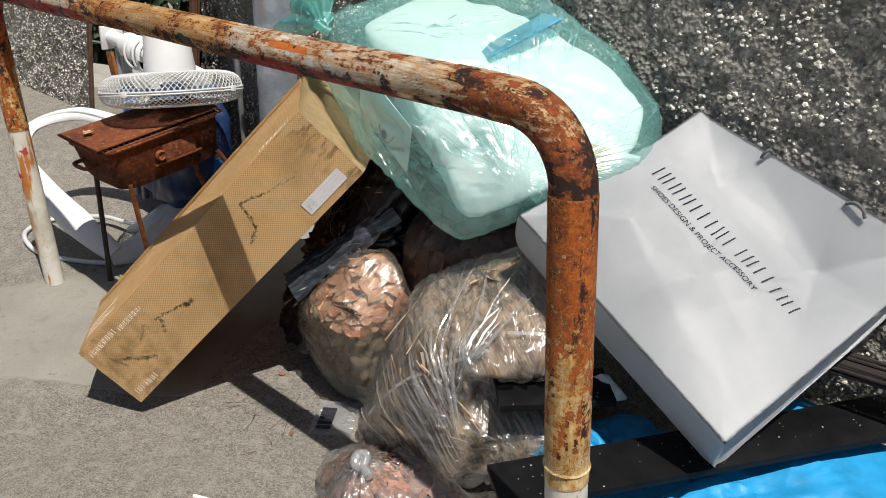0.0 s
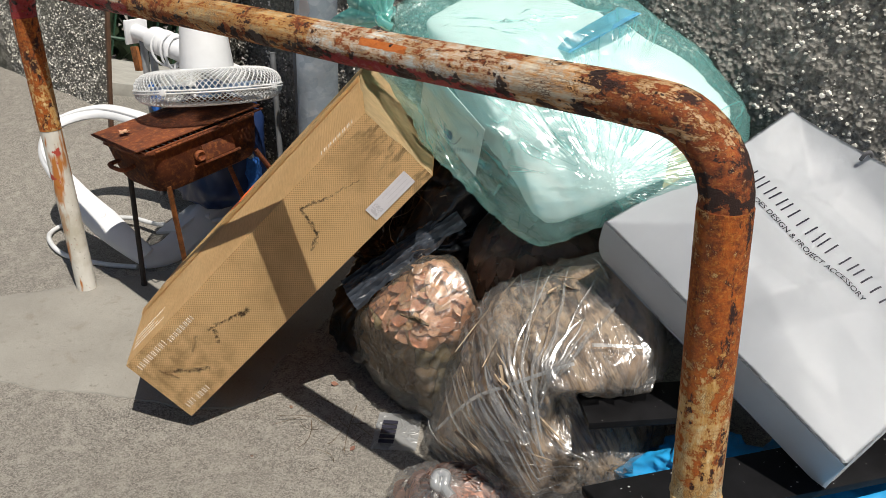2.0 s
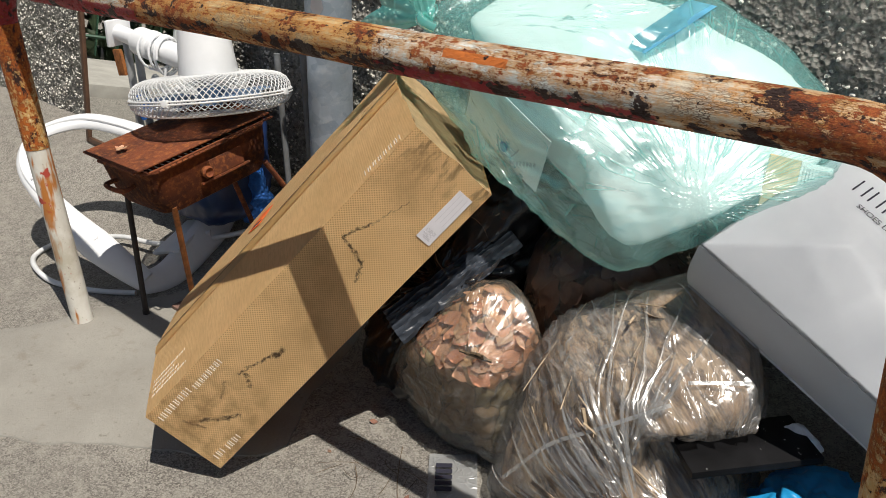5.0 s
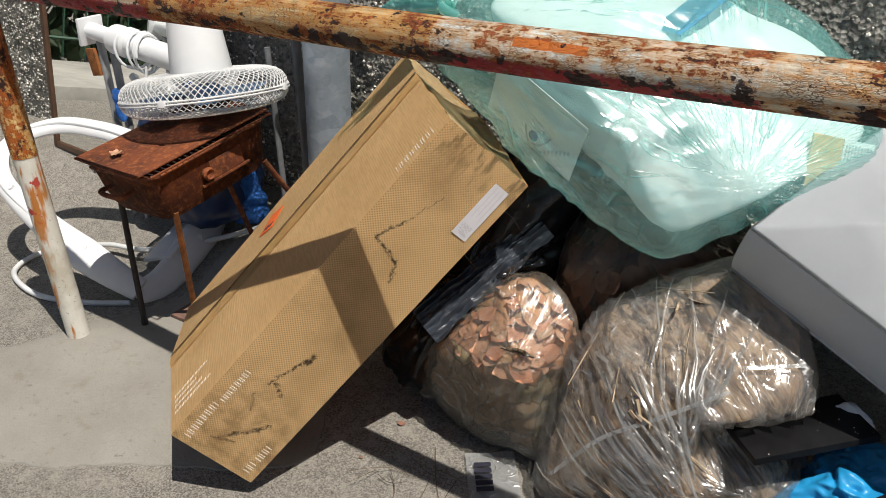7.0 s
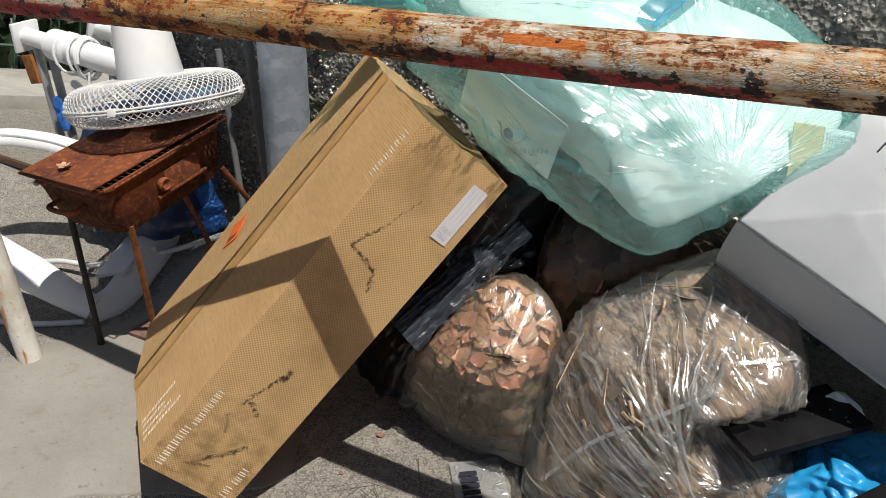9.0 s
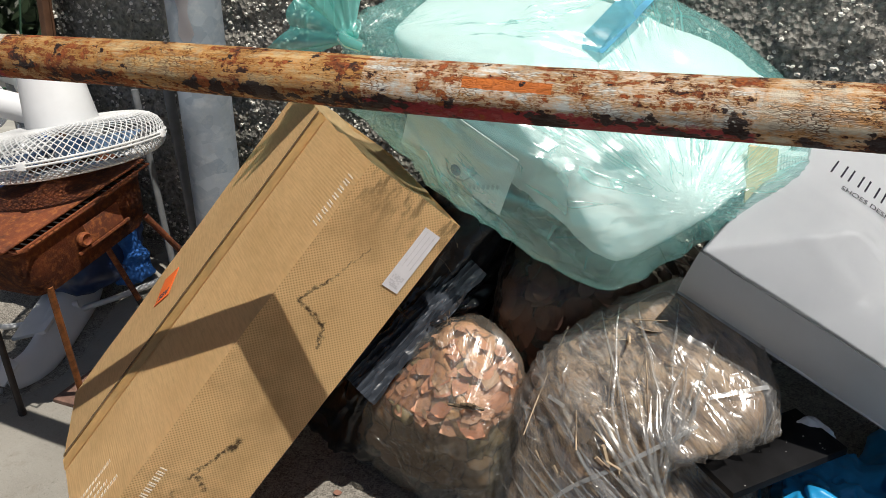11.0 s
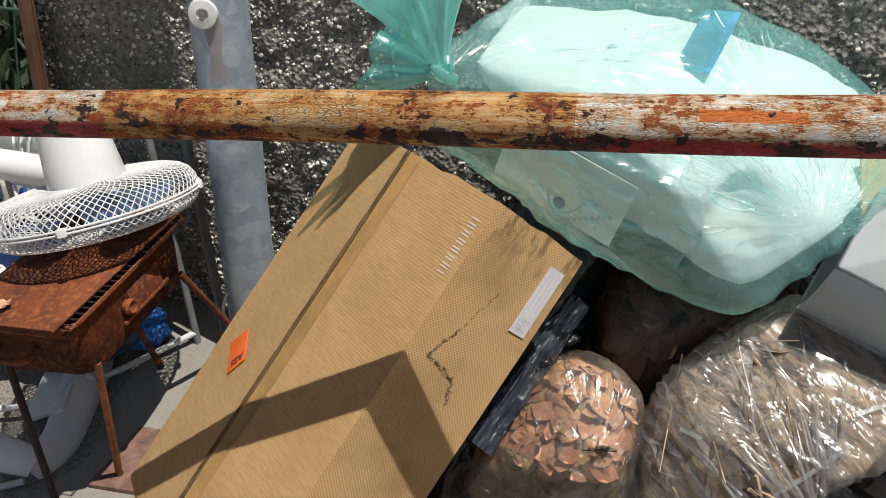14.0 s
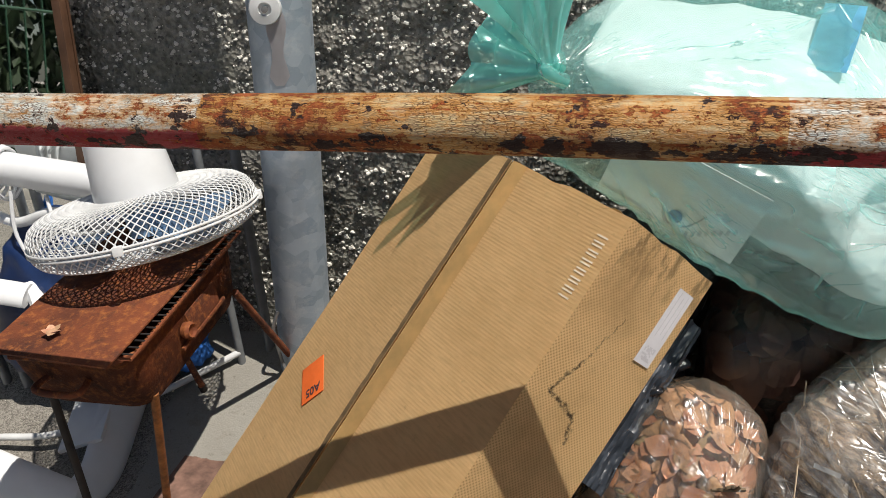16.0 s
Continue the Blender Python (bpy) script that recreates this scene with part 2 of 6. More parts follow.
def rust_paint(name, rail):
    """Old painted pipe: cracked bands of white and ochre paint, red below, over rust. rail: runs along x, else along z."""
    k = Mat(name)
    x, y, z = k.xyz()[0:3]
    long = (0.10, 1.0, 1.0) if rail else (1.0, 1.0, 0.3)
    big, mid = k.noise(17, 6, 0.68, k.coords((0.6, 1, 1) if rail else (1, 1, 0.5))), k.noise(72, 6, 0.74, k.coords((0.7, 1, 1)))
    fine = k.noise(190, 5, 0.75)
    streak = k.noise(120, 6, 0.75, k.coords(long))
    rust = k.mix(k.ramp(mid, 0.36, 0.62), (0.10, 0.022, 0.008), (0.33, 0.075, 0.016) if rail else (0.50, 0.12, 0.014))
    rust = k.mix(k.ramp(fine, 0.50, 0.66, 0, 0.8), rust, (0.46, 0.18, 0.045) if rail else (0.60, 0.23, 0.04))
    rust = k.mix(k.ramp(k.noise(24, 7, 0.75, k.coords((0.6, 1, 1) if rail else (1, 1, 0.4))), 0.51 if rail else 0.535, 0.58), rust, (0.035, 0.012, 0.008))
    white = k.mix(k.ramp(streak, 0.42, 0.60), (0.68, 0.70, 0.66), (0.42, 0.40, 0.32))
    ochre = k.mix(k.ramp(streak, 0.40, 0.62), (0.58, 0.44, 0.23), (0.26, 0.10, 0.04))
    ochre = k.mix(k.ramp(big, 0.52, 0.62, 0, 0.85), ochre, (0.20, 0.055, 0.03))
    wave = k.math('MULTIPLY', k.math('SUBTRACT', mid, 0.5), 0.03)
    if rail:
        xx = k.math('ADD', x, k.math('MULTIPLY', wave, 0.25))
        tan_band = k.math('MULTIPLY', k.math('GREATER_THAN', xx, -1.849), k.math('LESS_THAN', xx, -1.257))
        tail = k.ramp(xx, -0.84, -0.835)
        tail_rust = k.ramp(x, -0.80, -0.66)
        paint = k.mix(tan_band, white, ochre)
        paint = k.mix(k.math('MULTIPLY', tail, 0.55), paint, ochre)
        keep = k.math('ADD', 0.15, k.math('MULTIPLY', tan_band, -0.06))
        keep = k.math('SUBTRACT', keep, k.math('MULTIPLY', tail_rust, 0.20))
        keep = k.math('SUBTRACT', keep, k.ramp(z, -0.006, -0.020, 0.0, 0.12))
    else:
        paint = k.mix(k.ramp(streak, 0.40, 0.60), (0.78, 0.64, 0.36), (0.58, 0.36, 0.11))
        keep = k.ramp(z, 0.66, 0.38, -0.16, 0.24)
    edge = k.voronoi(560, 'DISTANCE_TO_EDGE', k.coords((0.22, 1, 1) if rail else (1, 1, 0.4)))
    crack = k.math('MULTIPLY', k.ramp(edge, 0.03, 0.13, 1.0, 0.0), k.ramp(k.noise(26, 4), 0.40, 0.58, 0.1, 1.0))
    paint = k.mix(crack, paint, (0.13, 0.06, 0.03))
    amount = k.math('ADD', k.math('MULTIPLY', k.math('SUBTRACT', big, 0.5), 1.1), k.math('MULTIPLY', k.math('SUBTRACT', mid, 0.5), 1.4))
    amount = k.math('ADD', amount, k.math('MULTIPLY', k.math('SUBTRACT', streak, 0.5), 0.9 if rail else 0.6))
    where = k.ramp(k.math('SUBTRACT', amount, keep), -0.05, 0.0)
    c = k.mix(where, paint, rust)
    stain = k.ramp(k.math('SUBTRACT', amount, keep), -0.30, -0.02, 0.0, 0.75)
    c = k.mix(k.math('MULTIPLY', stain, k.math('SUBTRACT', 1.0, where)), c, (0.62, 0.27, 0.04))
    if rail:
        # the older red coat shows along the underside of the white bands
        red = k.ramp(k.math('ADD', z, wave), -0.006, -0.009)
        red = k.math('MULTIPLY', red, k.math('SUBTRACT', k.math('SUBTRACT', 1.0, tan_band), tail))
        c = k.mix(k.math('MULTIPLY', red, k.ramp(mid, 0.62, 0.57)), c, (0.34, 0.030, 0.035))
        scrape = k.math('MULTIPLY', k.math('GREATER_THAN', xx, -1.135), k.math('LESS_THAN', xx, -1.035))
        zz = k.math('ADD', z, k.math('MULTIPLY', wave, 0.15))
        scrape = k.math('MULTIPLY', scrape, k.math('MULTIPLY', k.math('GREATER_THAN', zz, 0.0125), k.math('LESS_THAN', zz, 0.0225)))
        scrape = k.math('MULTIPLY', scrape, k.math('LESS_THAN', y, 0.0))
        c = k.mix(scrape, c, (0.62, 0.17, 0.03))
        chip = k.ramp(k.math('SUBTRACT', k.noise(34, 5, 0.65, k.coords((0.7, 1, 1))), k.ramp(z, 0.012, -0.014, 0.115, 0.03)), 0.50, 0.515)
        c = k.mix(chip, c, (0.030, 0.012, 0.009))
    h = k.math('ADD', k.math('MULTIPLY', where, -0.6), k.math('ADD', k.math('MULTIPLY', fine, 0.5), k.math('MULTIPLY', streak, 0.5)))
    h = k.math('SUBTRACT', h, k.math('MULTIPLY', crack, 0.5))
    return k.done(c, k.ramp(where, 0, 1, 0.5, 0.88), 0, k.bump(h, 0.85, 0.003))


def rust_sheet():
    k = Mat("rusted_steel_sheet")
    a, b, c0 = k.noise(9, 6, 0.65), k.noise(70, 6, 0.7), k.noise(260, 3)
    c = k.mix(k.ramp(a, 0.36, 0.64), (0.075, 0.022, 0.011), (0.21, 0.055, 0.018))
    c = k.mix(k.ramp(b, 0.50, 0.66, 0, 0.8), c, (0.36, 0.12, 0.03))
    c = k.mix(k.ramp(k.noise(25, 5), 0.58, 0.7, 0, 0.8), c, (0.05, 0.02, 0.012))
    return k.done(c, 0.8, 0.1, k.bump(k.math('ADD', b, c0), 0.5, 0.003))


def cardboard(name, pattern):
    """Brown board; x along the length. Ribs of the inner flutes, or a printed weave of pale dots."""
    k = Mat(name)
    x, y, z = k.xyz()[0:3]
    a, b = k.noise(6, 6, 0.65), k.noise(90, 5, 0.7)
    c = k.mix(k.ramp(a, 0.35, 0.68), (0.87, 0.62, 0.315), (0.77, 0.53, 0.25))
    if pattern == "dots":
        sx = k.math('SINE', k.math('MULTIPLY', x, 2 * math.pi / 0.0062))
        sz = k.math('SINE', k.math('MULTIPLY', z, 2 * math.pi / 0.0062))
        d = k.math('MULTIPLY', sx, sz)
        c = k.mix(k.ramp(d, -0.1, 0.6, 0, 0.6), c, (0.92, 0.67, 0.36))
        c = k.mix(k.ramp(d, -0.1, -0.7, 0, 0.6), c, (0.46, 0.28, 0.11))
        worn = k.math('MULTIPLY', k.ramp(x, 0.70, 0.80), k.ramp(k.noise(30, 5, 0.7, k.coords((0.5, 1, 1.5))), 0.50, 0.60, 0, 0.8))
        c = k.mix(worn, c, (0.20, 0.12, 0.05))
        h = k.math('MULTIPLY', d, 0.4)
        # black scuffs along short creases
        wx = k.math('MULTIPLY', k.math('SUBTRACT', k.noise(40, 5, 0.7), 0.5), 0.030)
        wz = k.math('MULTIPLY', k.math('SUBTRACT', k.noise(47, 5, 0.7), 0.5), 0.030)
        px, pz = k.math('ADD', x, wx), k.math('ADD', z, wz)
        for ax, az, bx, bz, wide, dark in ((0.604, 0.127, 0.558, 0.145, 0.004, 0.8), (0.558, 0.145, 0.540, 0.090, 0.006, 1.0), (0.545, 0.088, 0.505, 0.070, 0.005, 0.9), (0.690, 0.100, 0.604, 0.127, 0.002, 0.7),
                                           (0.290, 0.080, 0.200, 0.112, 0.005, 0.9), (0.215, 0.108, 0.195, 0.074, 0.006, 0.9), (0.165, 0.120, 0.135, 0.100, 0.004, 0.6), (0.050, 0.112, 0.125, 0.050, 0.006, 0.9), (0.040, 0.125, 0.060, 0.080, 0.004, 0.7), (0.300, 0.078, 0.280, 0.082, 0.009, 1.0)):
            dx, dz = bx - ax, bz - az
            ll = dx * dx + dz * dz
            u = k.math('ADD', k.math('MULTIPLY', k.math('SUBTRACT', px, ax), dx / ll), k.math('MULTIPLY', k.math('SUBTRACT', pz, az), dz / ll))
            u = k.math('MINIMUM', k.math('MAXIMUM', u, 0.0), 1.0)
            ex = k.math('SUBTRACT', k.math('SUBTRACT', px, ax), k.math('MULTIPLY', u, dx))
            ez = k.math('SUBTRACT', k.math('SUBTRACT', pz, az), k.math('MULTIPLY', u, dz))
            near = k.math('SQRT', k.math('ADD', k.math('MULTIPLY', ex, ex), k.math('MULTIPLY', ez, ez)))
            s = k.math('MULTIPLY', k.ramp(near, wide, wide * 0.3, 0.0, dark), k.ramp(b, 0.40, 0.54))
            c = k.mix(s, c, (0.045, 0.026, 0.013))
        grime = k.math('MULTIPLY', k.ramp(x, 0.26, 0.10), k.ramp(k.noise(24, 5, 0.7), 0.44, 0.62, 0, 0.6))
        c = k.mix(grime, c, (0.34, 0.19, 0.075))
        c = k.mix(k.ramp(k.noise(4.5, 6, 0.7), 0.5, 0.72, 0, 0.55), c, (0.42, 0.26, 0.11))
    else:
        rib = k.math('SINE', k.math('MULTIPLY', x, 2 * math.pi / 0.0052))
        rib2 = k.noise(250, 3, 0.6, k.coords((1, 0.12, 0.12)))
        c = k.mix(k.ramp(rib2, 0.42, 0.64, 0, 0.42), c, (0.64, 0.43, 0.20))
        h = k.math('ADD', k.math('MULTIPLY', rib, 0.25), rib2)
    c = k.mix(k.ramp(b, 0.62, 0.74, 0, 0.35), c, (0.35, 0.22, 0.10))
    return k.done(c, 0.82, 0, k.bump(h, 0.3, 0.0008))


def white_paper():
    k = Mat("satin_white_paper")
    a, b = k.noise(5, 4), k.noise(60, 4)
    c = k.mix(k.ramp(a, 0.35, 0.7), (0.71, 0.735, 0.765), (0.64, 0.665, 0.70))
    return k.done(c, k.ramp(b, 0.3, 0.7, 0.42, 0.52), 0, k.bump(a, 0.06, 0.01))


def galvanised():
    k = Mat("galvanised_steel")
    a, b = k.voronoi(38, out="Color"), k.noise(26, 7, 0.75, k.coords((1, 1, 1.6)))
    s = k.node("ShaderNodeSeparateColor", Color=a).outputs[0]
    c = k.mix(k.ramp(s, 0, 1), (0.34, 0.41, 0.49), (0.48, 0.55, 0.62))
    c = k.mix(k.ramp(b, 0.50, 0.66, 0, 0.45), c, (0.66, 0.69, 0.70))
    c = k.mix(k.ramp(k.noise(5, 5), 0.5, 0.72, 0, 0.5), c, (0.22, 0.24, 0.26))
    return k.done(c, k.ramp(b, 0.3, 0.7, 0.40, 0.60), 0.4, k.bump(b, 0.35, 0.004))


def dead_leaf(name, a, b, c2):
    k = Mat(name)
    r = k.node("ShaderNodeNewGeometry").outputs["Random Per Island"]
    c = k.mix(k.ramp(r, 0.0, 0.6), a, b)
    c = k.mix(k.ramp(r, 0.7, 1.0), c, c2)
    c = k.mix(k.ramp(k.noise(45, 5), 0.5, 0.75, 0, 0.7), c, tuple(v * 0.4 for v in a))
    return k.done(c, 0.75, 0, k.bump(k.noise(90, 4), 0.4, 0.003))


def white_post():
    k = Mat("white_post_paint")
    x, y, z = k.xyz()[0:3]
    a, b = k.noise(16, 6, 0.65, k.coords((1, 1, 0.45))), k.noise(90, 5)
    c = k.mix(k.ramp(a, 0.35, 0.65), (0.74, 0.72, 0.66), (0.60, 0.57, 0.49))
    streak = k.noise(10, 4, 0.6, k.coords((1.6, 1.6, 0.35)))
    c = k.mix(k.ramp(streak, 0.53, 0.58), c, (0.46, 0.17, 0.035))
    c = k.mix(k.ramp(k.noise(7, 5, 0.65), 0.50, 0.66, 0, 0.6), c, (0.42, 0.38, 0.28))
    c = k.mix(k.ramp(k.noise(22, 4), 0.64, 0.68), c, (0.42, 0.06, 0.04))
    c = k.mix(k.ramp(b, 0.64, 0.7, 0, 0.6), c, (0.14, 0.07, 0.04))
    return k.done(c, 0.55, 0, k.bump(b, 0.3, 0.002))


M_POST_WHITE = white_post()
M_GROUND, M_PATCH, M_WALL = ground_material(), patch_material(), wall_material()
M_PEBBLE = pebble_material()
M_FLAKE = simple("white_flaking_limewash", (0.78, 0.75, 0.68), 0.9, var=0.3, scale=60, bump=0.6)
M_RAIL = rust_paint("flaked_rail_paint", True)
M_POST = rust_paint("flaked_post_paint", False)
M_RUST, M_GALV = rust_sheet(), galvanised()
M_CARD, M_CARD_DOT = cardboard("ribbed_cardboard", "ribs"), cardboard("dotted_cardboard", "dots")
M_CARD_IN = simple("bare_cardboard", (0.66, 0.50, 0.28), 0.85, var=0.15, scale=50)
M_CARD_WORN = simple("dirty_cardboard", (0.30, 0.20, 0.105), 0.85, var=0.5, scale=60)
M_TAPE = simple("brown_packing_tape", (0.72, 0.48, 0.20), 0.4, var=0.2, scale=20, bump=0.1)
M_PALE_INK = simple("pale_print", (0.74, 0.64, 0.50), 0.7, var=0.1)
M_ORANGE = simple("orange_sticker", (0.85, 0.16, 0.03), 0.5, var=0.08)
M_LABEL = simple("white_label", (0.60, 0.58, 0.60), 0.5, var=0.06, bump=0.05)
M_GREY_INK = simple("grey_print", (0.50, 0.48, 0.50), 0.6, var=0.05)
M_BLACK_INK = simple("black_foil_print", (0.035, 0.035, 0.05), 0.25, var=0.1)
M_BLUE_INK = simple("pale_blue_print", (0.50, 0.62, 0.72), 0.5, var=0.05)
M_NAVY_INK = simple("navy_print", (0.05, 0.08, 0.22), 0.5, var=0.05)
M_PAPER = white_paper()
M_CORD = simple("grey_cord", (0.14, 0.14, 0.15), 0.9, var=0.3, scale=300)
M_WHITE = simple("white_plastic", (0.78, 0.79, 0.80), 0.38, var=0.06, scale=12, bump=0.05)
M_WHITE_PAINT = simple("scuffed_white_enamel", (0.70, 0.71, 0.71), 0.4, var=0.2, scale=14, bump=0.1)
M_STEEL = simple("dull_steel", (0.34, 0.34, 0.34), 0.42, 0.7, var=0.25, scale=25)
M_DARK_STEEL = simple("dark_stained_steel", (0.035, 0.028, 0.025), 0.65, 0.2, var=0.4, scale=40)
M_WOOD = simple("dark_wood_frame", (0.10, 0.05, 0.028), 0.5, var=0.3, scale=30)
M_STYRO = simple("white_expanded_foam", (0.82, 0.83, 0.83), 0.85, var=0.08, scale=160, bump=0.3)
M_BLACK_BOARD = simple("black_laminate", (0.008, 0.008, 0.009), 0.5, var=0.5, scale=18, Specular_IOR_Level=0.18)
M_SPLASH = simple("dried_white_splashes", (0.55, 0.54, 0.52), 0.9)
M_NAVY = simple("navy_plastic", (0.012, 0.03, 0.10), 0.45, var=0.3, scale=20)
M_BLUE_CLOTH = simple("blue_woven_cloth", (0.02, 0.12, 0.42), 0.8, var=0.4, scale=80, bump=0.6)
M_BLUE_BAG = simple("sky_blue_film", (0.02, 0.30, 0.62), 0.36, var=0.25, scale=16, bump=0.5)
M_BLUE_PALE = simple("pale_blue_film", (0.20, 0.56, 0.76), 0.75, var=0.35, scale=14, bump=0.3)
M_BLACK_FILM = simple("black_bin_film", (0.012, 0.013, 0.016), 0.25, var=0.4, scale=25, bump=0.7)
M_GREY_FILM = simple("grey_bin_film", (0.040, 0.048, 0.062), 0.42, var=0.35, scale=12, bump=0.3)
M_TISSUE = simple("white_tissue", (0.80, 0.80, 0.81), 0.9, var=0.08, bump=0.3)
M_TERRACOTTA = simple("worn_red_tile", (0.21, 0.12, 0.09), 0.8, var=0.5, scale=35, bump=0.6)
M_TWIG = dead_leaf("dry_twigs", (0.10, 0.07, 0.04), (0.20, 0.14, 0.08), (0.05, 0.035, 0.022))
M_LEAF = dead_leaf("fallen_leaves", (0.52, 0.22, 0.12), (0.76, 0.44, 0.28), (0.34, 0.22, 0.12))
M_LEAF_DARK = dead_leaf("brown_leaves", (0.17, 0.075, 0.05), (0.30, 0.15, 0.10), (0.20, 0.13, 0.085))
M_STRAW = dead_leaf("straw_and_bark", (0.22, 0.15, 0.10), (0.56, 0.43, 0.29), (0.12, 0.08, 0.055))
M_CLEAR_THICK = film("gathered_clear_film", (0.85, 0.87, 0.88), (0.72, 0.74, 0.75), 0.45, 0.25, 0.8, 24)
M_TEAL_THICK = film("gathered_green_film", (0.62, 0.96, 0.93), (0.30, 0.80, 0.75), 0.5, 0.2, 0.7, 14)
M_STRAW_MASS = pressed_straw()
# low: the bag's shaded lower half, painted as a dark olive tone
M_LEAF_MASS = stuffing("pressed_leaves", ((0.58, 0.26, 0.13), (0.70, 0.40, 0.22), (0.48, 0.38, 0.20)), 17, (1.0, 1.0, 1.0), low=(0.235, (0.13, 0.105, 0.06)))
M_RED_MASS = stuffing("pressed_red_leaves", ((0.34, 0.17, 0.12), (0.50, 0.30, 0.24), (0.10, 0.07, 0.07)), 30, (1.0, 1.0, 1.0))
M_LEAF_RED = dead_leaf("reddish_leaves", (0.34, 0.16, 0.11), (0.50, 0.29, 0.22), (0.12, 0.08, 0.07))
M_HEDGE = simple("hedge_leaves", (0.035, 0.06, 0.025), 0.7, var=0.6, scale=6)
M_LOWWALL = simple("pale_low_wall", (0.44, 0.42, 0.38), 0.9, var=0.2, scale=8)
M_MIRROR = Mat("mirror_glass").done((0.86, 0.88, 0.87), 0.015, 1.0)


# ---- mesh helpers ----
def part(name, bm, material, parent=None, label="", smooth=True):
    """Links a bmesh as one mesh object, under a thing or a part where one is given."""
    me = bpy.data.meshes.new(name)
    bm.normal_update()
    for f in bm.faces:
        f.smooth = smooth
    for e in bm.edges if len(bm.faces) < 5000 else ():
        if e.calc_face_angle(0.0) > 0.65:
            e.smooth = False
    bm.to_mesh(me)
    bm.free()
    me.materials.append(material)
    ob = new(name, me)
    if parent:
        ob.parent = parent
    if label:
        ob["label"] = label
    return ob


def thing(name, label, category, at=(0, 0, 0), m=None, group="", kind=""):
    ob = new(name)
    ob.empty_display_size = 0.05
    ob.matrix_world = m if m else Matrix.Translation(at)
    return tagged(ob, label, category, group, kind)


def box(size, at=(0, 0, 0), m=None, bevel=0.0, bm=None, seg=2):
    """A box of that size round a centre, with rounded edges."""
    b = bmesh.new()
    bmesh.ops.create_cube(b, size=1.0)
    bmesh.ops.scale(b, vec=size, verts=b.verts)
    if bevel:
        bmesh.ops.bevel(b, geom=b.edges[:], offset=bevel, segments=seg, affect='EDGES', profile=0.7)
    bmesh.ops.transform(b, matrix=(m or Matrix()) @ Matrix.Translation(at), verts=b.verts)
    if bm is None:
        return b
    me = bpy.data.meshes.new("tmp")
    b.to_mesh(me)
    b.free()
    bm.from_mesh(me)
    bpy.data.meshes.remove(me)
    return bm


def tube(points, radius, sides=10, closed=False, bm=None, flat=1.0, caps=True, up=None):
    """Sweeps a round or flattened section along points. radius: one, or one for each point."""
    bm = bm or bmesh.new()
    pts = [Vector(p) for p in points]
    n = len(pts)
    rad = radius if isinstance(radius, (list, tuple)) else [radius] * n
    rings, side = [], None
    for i, p in enumerate(pts):
        a = pts[(i - 1) % n] if closed or i else p
        b = pts[(i + 1) % n] if closed or i < n - 1 else p
        way = (b - a).normalized()
        if side is None:
            ref = Vector(up) if up else (Vector((0, 0, 1)) if abs(way.z) < 0.9 else Vector((1, 0, 0)))
            side = way.cross(ref).normalized()
        side = (side - way * side.dot(way)).normalized()
        if up and abs(way.dot(Vector(up))) < 0.95:
            side = way.cross(Vector(up)).normalized()
        top = side.cross(way)
        rings.append([bm.verts.new(p + rad[i] * (math.cos(t) * side + flat * math.sin(t) * top)) for t in (2 * math.pi * j / sides for j in range(sides))])
    for i in range(n if closed else n - 1):
        a, b = rings[i], rings[(i + 1) % n]
        for j in range(sides):
            bm.faces.new((a[j], a[(j + 1) % sides], b[(j + 1) % sides], b[j]))
    if caps and not closed:
        bm.faces.new(rings[0][::-1])
        bm.faces.new(rings[-1])
    return bm


def curve(points, steps=8, closed=False):
    """Points of a smooth line through the given ones."""
    p = [Vector(q) for q in points]
    n, out = len(p), []
    for i in range(n if closed else n - 1):
        a, b = p[(i - 1) % n] if closed or i else p[0], p[i]
        c, d = p[(i + 1) % n], p[(i + 2) % n] if closed or i < n - 2 else p[-1]
        for s in range(steps):
            t = s / steps
            out.append(0.5 * ((2 * b) + (c - a) * t + (2 * a - 5 * b + 4 * c - d) * t * t + (3 * b - a - 3 * c + d) * t ** 3))
    return out if closed else out + [p[-1]]


def turned(profile, sides=32, m=None):
    """A solid of revolution about z from (radius, height) pairs."""
    bm = bmesh.new()
    rings = [[bm.verts.new((r * math.cos(t), r * math.sin(t), z)) for t in (2 * math.pi * j / sides for j in range(sides))] for r, z in profile]
    for a, b in zip(rings, rings[1:]):
        for j in range(sides):
            bm.faces.new((a[j], a[(j + 1) % sides], b[(j + 1) % sides], b[j]))
    bm.faces.new(rings[0][::-1])
    bm.faces.new(rings[-1])
    if m:
        bmesh.ops.transform(bm, matrix=m, verts=bm.verts)
    return bm


def ridged(p, f):
    return 1.0 - min(1.0, abs(noise.noise(p * f)) * 2.2)


